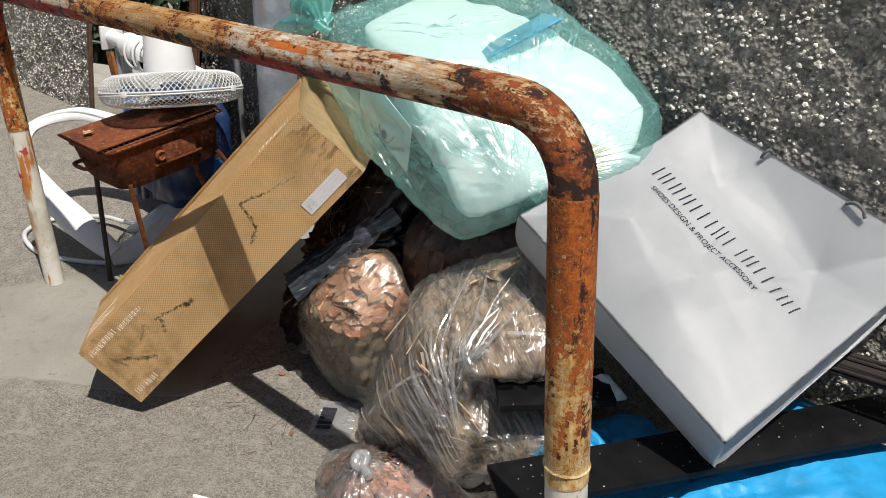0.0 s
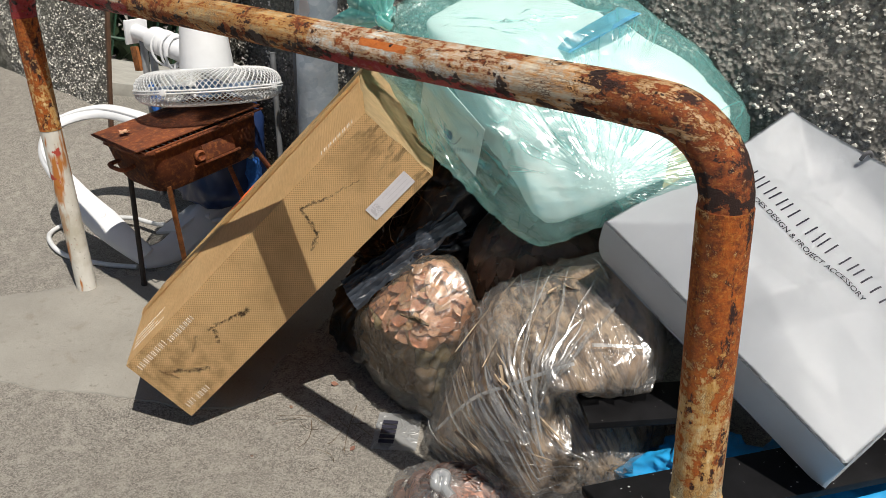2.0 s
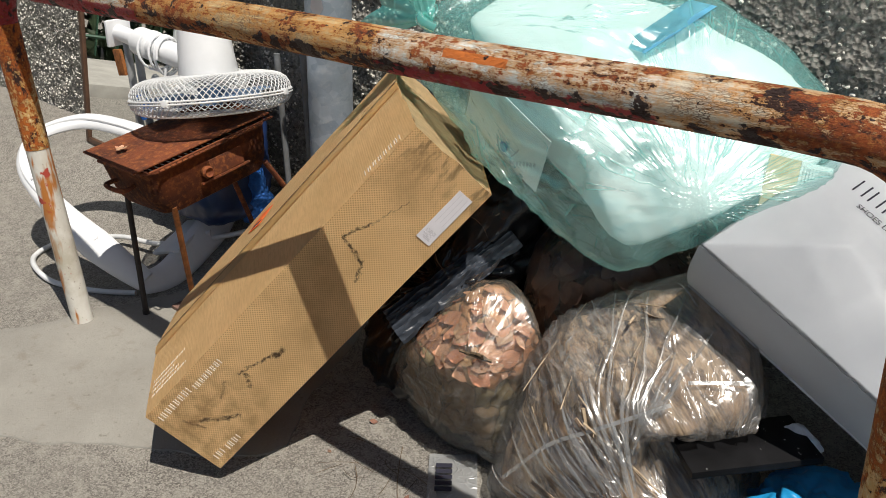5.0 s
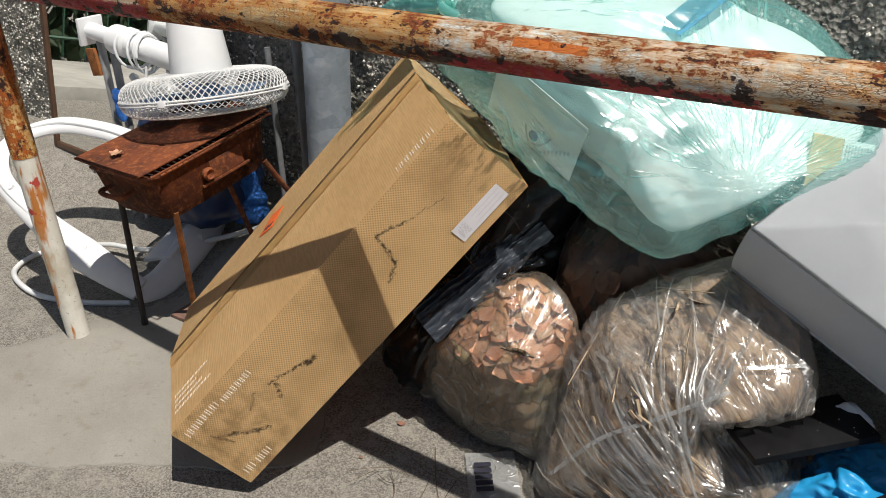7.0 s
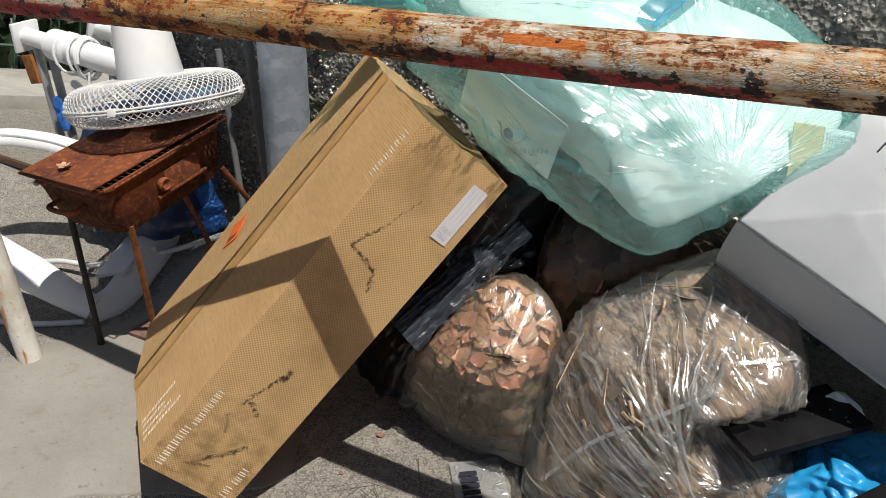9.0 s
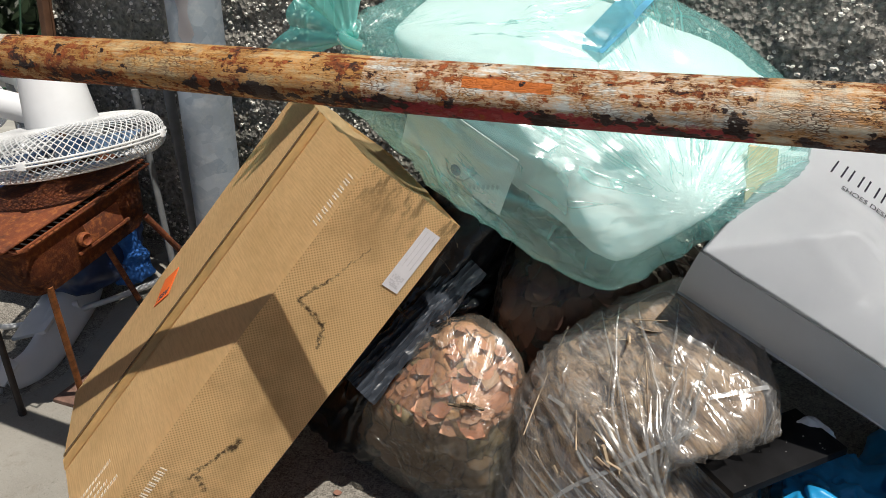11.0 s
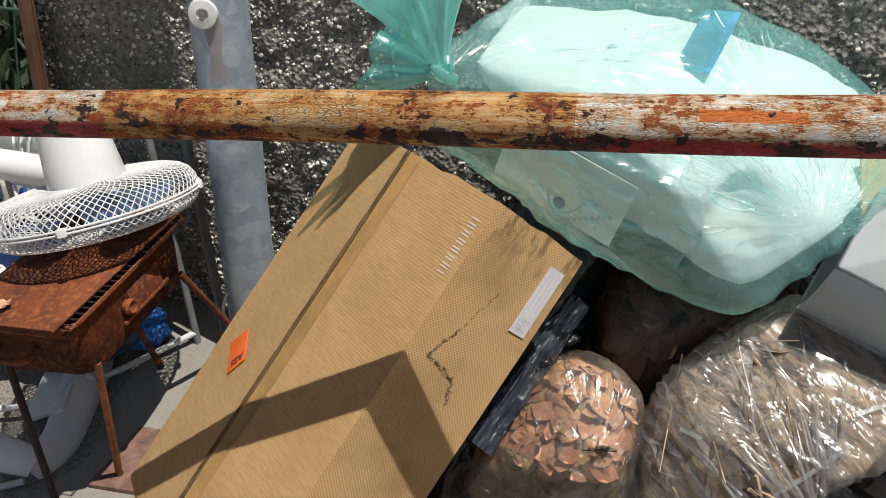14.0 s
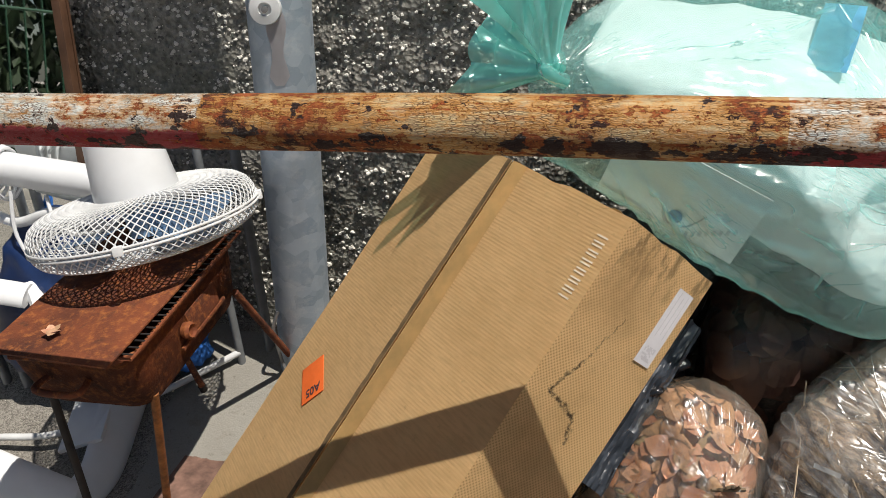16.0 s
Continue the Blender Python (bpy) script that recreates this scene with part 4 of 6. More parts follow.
    for i in range(3):
        box((0.070 - 0.01 * (i % 2), 0.0004, 0.0009), (0.728, -0.0023, 0.025 + 0.008 * i), bm=bm)
    rnd = random.Random(4)
    for i in range(8):
        for j in range(8):
            if rnd.random() < 0.55:
                box((0.0026, 0.0004, 0.0026), (0.657 + 0.0027 * i, -0.0023, 0.024 + 0.0027 * j), bm=bm)
    part("label_print", bm, M_GREY_INK, lab)
    # orange sticker with its code
    st = Matrix.Translation((0.337, 0.372, out(0.372) + 0.0022)) @ pose(0, 0, 0, 0.6, 0, 59)
    s = part("sticker", box((0.072, 0.054, 0.0012), m=st, bevel=0.0004), M_ORANGE, t, "orange price sticker")
    words("sticker_code", "A05", 0.022, st @ pose(-0.014, -0.020, 0.0011, 0, 0, 90), M_BLACK_INK, s)
    return t


make_carton()


# ---- rusty barbecue and the fan head that lies on it ----
def make_barbecue():
    slope = Euler((radians(7), radians(-3), 0)).to_matrix().to_4x4()
    m = Matrix.Translation((-2.275, 1.085, 0.408)) @ slope
    t = thing("barbecue", "rusted portable steel barbecue on thin legs", "barbecue", m=m)
    W, L, H = 0.255, 0.37, 0.135
    # pan with rounded corners, tapering downwards
    bm = bmesh.new()
    rings = []
    for z, k in ((0.045, 1.0), (0.04, 0.985), (0.0, 0.96), (-0.05, 0.91), (-0.075, 0.84), (-0.085, 0.70)):
        ring = []
        for cx, cy, a0 in ((1, 1, 0), (-1, 1, 90), (-1, -1, 180), (1, -1, 270)):
            for i in range(6):
                a = radians(a0 + 18 * i)
                r = 0.045
                ring.append(bm.verts.new((k * (cx * (W / 2 - r) + r * math.cos(a)), k * (cy * (L / 2 - r) + r * math.sin(a)), z)))
        rings.append(ring)
    for a, b in zip(rings, rings[1:]):
        for j in range(len(a)):
            bm.faces.new((a[j], b[j], b[(j + 1) % len(a)], a[(j + 1) % len(a)]))
    bm.faces.new(rings[-1])
    bmesh.ops.solidify(bm, geom=bm.faces[:], thickness=0.003)
    pan = part("pan", bm, M_RUST, t)
    part("air_door", box((0.004, 0.10, 0.045), (W / 2 - 0.004, 0.03, -0.005), bevel=0.0015), M_RUST, pan, "sliding air door")
    part("door_rail", box((0.006, 0.15, 0.006), (W / 2 - 0.003, 0.02, -0.032), bevel=0.001), M_RUST, pan)
    knob = pose(W / 2 - 0.002, -0.035, -0.005, 0, 90, 0)
    part("knob", turned([(0.004, 0.0), (0.014, 0.0), (0.016, 0.010), (0.012, 0.016), (0.009, 0.012), (0.001, 0.010)], 18, knob), M_RUST, pan)
    part("handle", tube(curve([(-0.05, -L / 2 + 0.01, 0.0), (-0.05, -L / 2 - 0.025, 0.0), (0.03, -L / 2 - 0.027, 0.0), (0.03, -L / 2 + 0.01, 0.0)], 6), 0.006, 10), M_RUST, t)
    # grill grate and lids stacked on the rim
    bm = bmesh.new()
    for i in range(22):
        y = -L / 2 + 0.012 + (L - 0.024) * i / 21
        tube([(-W / 2 + 0.01, y, 0.058), (W / 2 + 0.012, y, 0.058)], 0.0016, 6, bm=bm)
    part("grate", bm, M_DARK_STEEL, t)
    part("grate_frame", tube([(-W / 2, -L / 2, 0.058), (W / 2 + 0.013, -L / 2, 0.058), (W / 2 + 0.013, L / 2, 0.058), (-W / 2, L / 2, 0.058)], 0.003, 8, closed=True), M_RUST, t)
    part("rim", tube([(-W / 2, -L / 2 + 0.03, 0.046), (-W / 2 + 0.03, -L / 2, 0.046), (W / 2 - 0.03, -L / 2, 0.046), (W / 2, -L / 2 + 0.03, 0.046), (W / 2, L / 2 - 0.03, 0.046), (W / 2 - 0.03, L / 2, 0.046), (-W / 2 + 0.03, L / 2, 0.046), (-W / 2, L / 2 - 0.03, 0.046)], 0.005, 8, closed=True), M_RUST, t)
    tilt = Matrix.Translation((0.005, -0.01, 0.070)) @ pose(0, 0, 0, 0.5, 2.5, -2)
    part("lid", box((W - 0.015, L + 0.03, 0.004), m=tilt, bevel=0.0018), M_RUST, t, "flat rusty lid plate")
    inv = m.inverted()
    for (x, y), foot, mat in (((0.105, -0.135), (-2.275, 1.035), M_ORANGE_RUST), ((-0.105, -0.14), (-2.345, 0.925), M_DARK_STEEL), ((0.11, 0.15), (-2.16, 1.43), M_RUST), ((-0.09, 0.15), (-2.36, 1.34), M_RUST)):
        f = inv @ Vector((foot[0], foot[1], rise(foot[1]) + 0.003))
        leg = part("leg", tube([(x, y, -0.06), f], 0.0075, 12), mat, t)
        part("foot_cap", tube([f + (Vector((x, y, -0.06)) - f).normalized() * 0.02, f], 0.009, 12), M_DARK_STEEL, leg)
    return m


M_ORANGE_RUST = simple("orange_rust", (0.34, 0.12, 0.03), 0.8, var=0.5, scale=60, bump=0.5)
BBQ = make_barbecue()


def make_dry_leaf():
    bm = bmesh.new()
    m = BBQ @ Matrix.Translation((-0.02, -0.155, 0.079))
    for a in range(5):
        leaf_into(bm, m.translation + Vector((0.006 * math.cos(a * 1.3), 0.006 * math.sin(a * 1.3), 0.002)), 0.022, Vector((0, 0, 1)), 70 * a)
    tagged(part("dead_leaf", bm, M_LEAF), "small dry leaf lying on the rusty lid", "leaf")


make_dry_leaf()


def make_fan():
    up = Vector((-0.17, 0.11, 0.98)).normalized()
    m = Matrix.Translation((-2.280, 1.185, 0.545)) @ up.to_track_quat('Z', 'Y').to_matrix().to_4x4()
    t = thing("fan", "white fan head lying face down on the barbecue", "fan", m=m)
    R = 0.205

    def cage(name, depth, inner):
        """Two families of slanting wires that cross into a lattice."""
        bm = bmesh.new()
        for hand in (-1, 1):
            for i in range(80):
                a0 = 2 * math.pi * i / 80
                pts = []
                for s in range(9):
                    u = s / 8
                    r = inner + (R - inner) * math.sin(u * math.pi / 2) ** 0.9
                    z = depth * (1 - u ** 3.2)
                    a = a0 + hand * 0.62 * (1 - u)
                    pts.append((r * math.cos(a), r * math.sin(a), z))
                tube(pts, 0.00125, 5, bm=bm, caps=False)
        return tagged(part(name, bm, M_WHITE_PAINT, t), kind="stuff")
    cage("rear_guard", 0.055, 0.05)
    cage("front_guard", -0.045, 0.045)
    for z, r in ((0.003, R + 0.001), (-0.004, R + 0.001)):
        part("rim_ring", tube([(r * math.cos(a), r * math.sin(a), z) for a in (2 * math.pi * i / 64 for i in range(64))], 0.0024, 8, closed=True), M_WHITE_PAINT, t)
    for k in (-0.55, -1.6, 1.0, 2.6):
        part("clip", box((0.012, 0.016, 0.016), m=pose(0, 0, 0, 0, 0, math.degrees(k)) @ Matrix.Translation((R + 0.003, 0, 0)), bevel=0.002), M_WHITE, t)
    part("centre_cap", turned([(0.001, -0.049), (0.03, -0.049), (0.048, -0.046), (0.048, -0.042), (0.001, -0.041)], 28), M_WHITE, t)
    # pale blue blades
    for i in range(3):
        bm = bmesh.new()
        rows = []
        for s in range(9):
            u = s / 8
            r = 0.035 + 0.13 * u
            half = 0.35 + 0.45 * math.sin(u * math.pi * 0.8)
            rows.append([bm.verts.new((r * math.cos(2.094 * i + a), r * math.sin(2.094 * i + a), 0.03 * a * (0.4 + u * 0.3))) for a in (-half, -half / 3, half / 3, half)])
        for a, b in zip(rows, rows[1:]):
            for j in range(3):
                bm.faces.new((a[j], b[j], b[j + 1], a[j + 1]))
        bmesh.ops.solidify(bm, geom=bm.faces[:], thickness=0.002)
        part("blade", bm, M_BLADE, t, "pale blue plastic blade")
    hub = turned([(0.001, -0.025), (0.034, -0.025), (0.036, 0.02), (0.02, 0.024), (0.001, 0.024)], 24)
    part("hub", hub, M_BLADE, t)
    motor = turned([(0.001, 0.048), (0.074, 0.048), (0.076, 0.056), (0.071, 0.10), (0.064, 0.17), (0.060, 0.190), (0.045, 0.20), (0.001, 0.202)], 36)
    motor = part("motor_housing", motor, M_WHITE, t, "tapered white motor housing")
    part("housing_screw", turned([(0.001, 0.0), (0.006, 0.0), (0.006, 0.004), (0.001, 0.005)], 12, pose(0.045, -0.047, 0.165, 90, 0, 45)), M_GREY_INK, motor)


M_BLADE = simple("pale_blue_plastic", (0.20, 0.34, 0.55), 0.35, var=0.1, bump=0.05)
make_fan()


# ---- white moulded frame, its cable, things under and behind the barbecue ----
def make_white_frame():
    t = thing("plastic_frame", "white moulded plastic frame, an open loop, lying askew", "plastic frame", (-2.75, 1.15, rise(1.15)))
    inv = t.matrix_world.inverted()
    loop = curve([(-2.46, 1.00, 0.010), (-2.57, 0.955, 0.085), (-2.76, 0.935, 0.165), (-2.96, 0.95, 0.245), (-3.06, 1.04, 0.305), (-2.99, 1.16, 0.34), (-2.83, 1.22, 0.335), (-2.68, 1.25, 0.31)], 8)
    bm = tube([inv @ p for p in loop], [0.029 + 0.018 * max(0.0, 1 - abs(i / len(loop) - 0.17) * 5) for i in range(len(loop))], 14, flat=0.55, up=(0.15, -0.55, 0.8))
    arm = part("arch", bm, M_WHITE, t)
    rib = tube([inv @ (p + Vector((0.0, -0.012, 0.012))) for p in loop[2:-4]], 0.006, 8)
    part("rib", rib, M_WHITE, arm)
    # tray-like lower run that turns up behind the legs
    low = curve([(-2.46, 0.985, 0.006), (-2.465, 1.08, 0.0), (-2.50, 1.20, 0.03), (-2.53, 1.32, 0.09), (-2.58, 1.39, 0.20), (-2.64, 1.33, 0.28), (-2.68, 1.25, 0.31)], 7)
    part("lower_arm", tube([inv @ p for p in low], [0.032 + 0.02 * math.sin(math.pi * i / (len(low) - 1)) for i in range(len(low))], 14, flat=0.26, up=(0.75, 0.0, 0.66)), M_WHITE, t)
    part("tray", box((0.10, 0.19, 0.010), m=inv @ Matrix.Translation((-2.56, 1.20, 0.050)) @ pose(0, 0, 0, 8, -14, 20), bevel=0.004), M_WHITE, t, "shallow white tray")
    for p in ((-2.60, 0.955, 0.11), (-2.90, 0.945, 0.225)):
        part("boss", turned([(0.001, 0.0), (0.011, 0.0), (0.011, 0.016), (0.006, 0.018), (0.001, 0.014)], 16, Matrix.Translation(inv @ Vector(p)) @ pose(0, 0, 0.004, 35, 0, 0)), M_WHITE, arm)


make_white_frame()


def make_cable():
    g = 0.012
    pts = [(-2.30, 1.42, 0.10), (-2.45, 1.30, 0.05), (-2.62, 1.16, 0.02), (-2.80, 1.12, 0.005), (-2.96, 1.02, GROUND + g), (-2.92, 0.89, GROUND + g), (-2.74, 0.85, GROUND + g), (-2.58, 0.90, GROUND + g), (-2.47, 0.97, GROUND + g)]
    t = thing("cable", "white mains cable looped on the ground", "cable", (-2.8, 0.95, GROUND))
    inv = t.matrix_world.inverted()
    part("lead", tube([inv @ p for p in curve(pts, 10)], 0.008, 10), M_WHITE_PAINT, t)
    part("plug", tube([inv @ Vector(p) for p in ((-2.50, 1.26, 0.055), (-2.53, 1.235, 0.05), (-2.57, 1.20, 0.04))], [0.011, 0.016, 0.009], 12), M_WHITE, t)


make_cable()


def make_mirror():
    up = Vector((0.0, 0.142, 1.0)).normalized()
    along = Vector((1.0, -0.06, 0.0)).normalized()
    nrm = along.cross(up).normalized()
    c = Vector((-3.56, 1.445, rise(1.445)))
    m = Matrix(((along.x, nrm.x, up.x, c.x), (along.y, nrm.y, up.y, c.y), (along.z, nrm.z, up.z, c.z), (0, 0, 0, 1)))
    t = thing("mirror", "old mirror in a thin dark wooden frame against the wall", "mirror", m=m)
    W, H, B = 0.95, 0.92, 0.022
    part("glass", box((W - 0.02, 0.004, H - 0.02), (W / 2, 0.0, H / 2)), M_MIRROR, t, "silvered mirror glass", smooth=False)
    for s, at in (((B, 0.02, H), (B / 2, 0, H / 2)), ((B, 0.02, H), (W - B / 2, 0, H / 2)), ((W - 2 * B, 0.02, B), (W / 2, 0, B / 2)), ((W - 2 * B, 0.02, B), (W / 2, 0, H - B / 2))):
        part("frame_bar", box(s, at, bevel=0.004), M_WOOD, t)
    part("backing", box((W, 0.006, H), (W / 2, -0.0145, H / 2)), M_WOOD, t)


make_mirror()


def make_tube_stand():
    t = thing("tube_stand", "white tubular pedestal with a flange and wound cable", "stand", (-2.85, 1.36, rise(1.36)))
    inv = t.matrix_world.inverted()
    a, b = Vector((-3.02, 1.36, 0.585)), Vector((-2.40, 1.36, 0.525))
    tubep = part("tube", tube([inv @ a.lerp(b, u) for u in (0, 0.2, 0.21, 0.32, 0.33, 0.7, 1.0)], [0.025, 0.026, 0.045, 0.045, 0.036, 0.036, 0.034], 24), M_WHITE, t, "white plastic tube with a grey collar")
    part("flange", box((0.012, 0.085, 0.085), m=inv @ Matrix.Translation(a) @ pose(0, 0, 0, 0, 5.5, 0), bevel=0.005), M_WHITE, tubep)
    for y, z in ((-1, -1), (1, 1), (-1, 1), (1, -1)):
        part("bolt_hole", turned([(0.001, 0), (0.006, 0), (0.006, 0.003), (0.001, 0.003)], 10, inv @ Matrix.Translation(a + Vector((-0.004, 0.032 * y, 0.032 * z))) @ pose(0, 0, 0, 0, -90, 0)), M_GREY_INK, tubep)
    wind = []
    for i in range(70):
        u = i / 69
        ang = u * 2 * math.pi * 4.5
        c = a.lerp(b, 0.36 + 0.10 * math.sin(u * 9) * 0.6 + 0.05 * u)
        wind.append(inv @ (c + Vector((0.02 * math.sin(ang * 0.7), 0.048 * math.cos(ang), 0.058 * math.sin(ang) - 0.012))))
    part("wound_cable", tube(wind, 0.0042, 8), M_WHITE, t, "thin white cable wound round the tube")
    for q in ([(-2.72, 1.33, 0.52), (-2.72, 1.31, 0.42), (-2.66, 1.30, 0.34), (-2.55, 1.30, 0.36)], [(-2.64, 1.34, 0.51), (-2.60, 1.31, 0.45), (-2.52, 1.32, 0.44), (-2.42, 1.33, 0.50)]):
        part("loose_cable", tube([inv @ p for p in curve(q, 8)], 0.0042, 8), M_WHITE, t)
    part("bent_tube", tube([inv @ p for p in curve([(-2.86, 1.37, 0.46), (-2.74, 1.34, 0.44), (-2.62, 1.34, 0.47), (-2.50, 1.36, 0.42), (-2.42, 1.38, 0.33)], 8)], 0.012, 12), M_WHITE_PAINT, t, "bent white metal tube")


make_tube_stand()


def make_folding_frame():
    t = thing("metal_frame", "folded steel frame with rusty hinge leaning on the wall", "metal frame", (-2.75, 1.38, rise(1.38)))
    inv = t.matrix_world.inverted()
    for x, dx in ((-2.98, 0.10), (-2.92, 0.10)):
        part("leg", tube([inv @ Vector((x, 1.36, 0.56)), inv @ Vector((x + dx, 1.30, rise(1.30)))], 0.014, 12, flat=0.6), M_STEEL, t)
    part("hinge", box((0.045, 0.012, 0.085), m=inv @ Matrix.Translation((-2.995, 1.335, 0.495)) @ pose(0, 0, 0, 0, -9, 0), bevel=0.004), M_ORANGE_RUST, t, "rusty hinge plate")
    part("cross_bar", tube([inv @ Vector((-2.94, 1.34, 0.28)), inv @ Vector((-2.40, 1.38, 0.26))], 0.010, 10), M_STEEL, t)
    part("far_leg", tube([inv @ Vector((-2.32, 1.44, 0.60)), inv @ Vector((-2.30, 1.42, rise(1.42)))], 0.009, 12), M_GREY_PAINT, t)
    part("far_leg", tube([inv @ Vector((-2.26, 1.49, 0.62)), inv @ Vector((-2.25, 1.47, rise(1.47)))], 0.016, 12, flat=0.6), M_GREY_PAINT, t)


M_GREY_PAINT = simple("grey_metal_paint", (0.22, 0.23, 0.24), 0.5, 0.3, var=0.2)
make_folding_frame()


def make_blue_things():
    s = Sack([(-2.86, 1.22, 0.10), (-2.42, 1.20, 0.08), (-2.84, 1.44, 0.12), (-2.36, 1.45, 0.10), (-2.80, 1.30, 0.40), (-2.40, 1.32, 0.44), (-2.82, 1.46, 0.46), (-2.40, 1.47, 0.45), (-2.6, 1.35, 0.06)], 7)
    tagged(part("navy_sack", s.skin(5, 0.02, 8, seed=1, floor=0.02), M_NAVY), "slack navy blue plastic sack under the barbecue", "sack")
    s = Sack([(-2.45, 1.34, 0.07), (-2.36, 1.36, 0.07), (-2.45, 1.43, 0.08), (-2.36, 1.43, 0.08), (-2.43, 1.36, 0.27), (-2.37, 1.38, 0.23), (-2.42, 1.42, 0.27)], 7)
    tagged(part("blue_cloth", s.skin(5, 0.016, 16, seed=2), M_BLUE_CLOTH), "crumpled bundle of blue woven cloth", "cloth")
    s = Sack([(-2.90, 1.30, 0.34), (-2.84, 1.30, 0.33), (-2.91, 1.36, 0.36), (-2.85, 1.36, 0.34), (-2.91, 1.31, 0.44), (-2.87, 1.32, 0.45)], 6)
    tagged(part("blue_rag", s.skin(4, 0.012, 16, seed=3), M_BLUE_CLOTH), "bright blue rag hanging on the steel frame", "rag")


make_blue_things()


def make_tile():
    m = Matrix.Translation((-2.200, 1.118, rise(1.118) + 0.006)) @ pose(0, 0, 0, 0, 0, 2)
    t = tagged(part("floor_tile", box((0.25, 0.25, 0.022), m=m, bevel=0.003), M_TERRACOTTA), "worn dark red floor tile on the ground", "tile")


make_tile()


# ---- rubbish sacks ----
def knot(points, radius, mat, parent, name="knot"):
    return part(name, tube(curve(points, 6), radius, 12), mat, parent)


def gathered(at, way, length, spread, mat, parent, name="gathered_neck", folds=9, seed=0):
    """The pleated neck of a tied bag: a wavy flaring frill."""
    way = Vector(way).normalized()
    s1 = way.orthogonal().normalized()
    s2 = way.cross(s1)
    bm = bmesh.new()
    rings = []
    n = 72
    for i in range(10):
        u = i / 9
        r = 0.010 + spread * u ** 1.2
        ring = []
        for j in range(n):
            a = 2 * math.pi * j / n
            k = r * (1 + (0.15 + 0.5 * u) * math.sin(a * folds + seed) * 0.5 + 0.35 * u * noise.noise(Vector((math.cos(a) * 2, math.sin(a) * 2, seed + u))))
            h = length * u * (1 + 0.35 * noise.noise(Vector((math.cos(a) * 1.5, math.sin(a) * 1.5, seed + 7))))
            ring.append(bm.verts.new(Vector(at) + way * h + s1 * k * math.cos(a) + s2 * k * 0.6 * math.sin(a)))
        rings.append(ring)
    for a, b in zip(rings, rings[1:]):
        for j in range(n):
            bm.faces.new((a[j], a[(j + 1) % n], b[(j + 1) % n], b[j]))
    return part(name, bm, mat, parent)


HOLLOW_1, HOLLOW_2 = (-1.066, 1.200, 0.612), (-1.140, 1.180, 0.701)


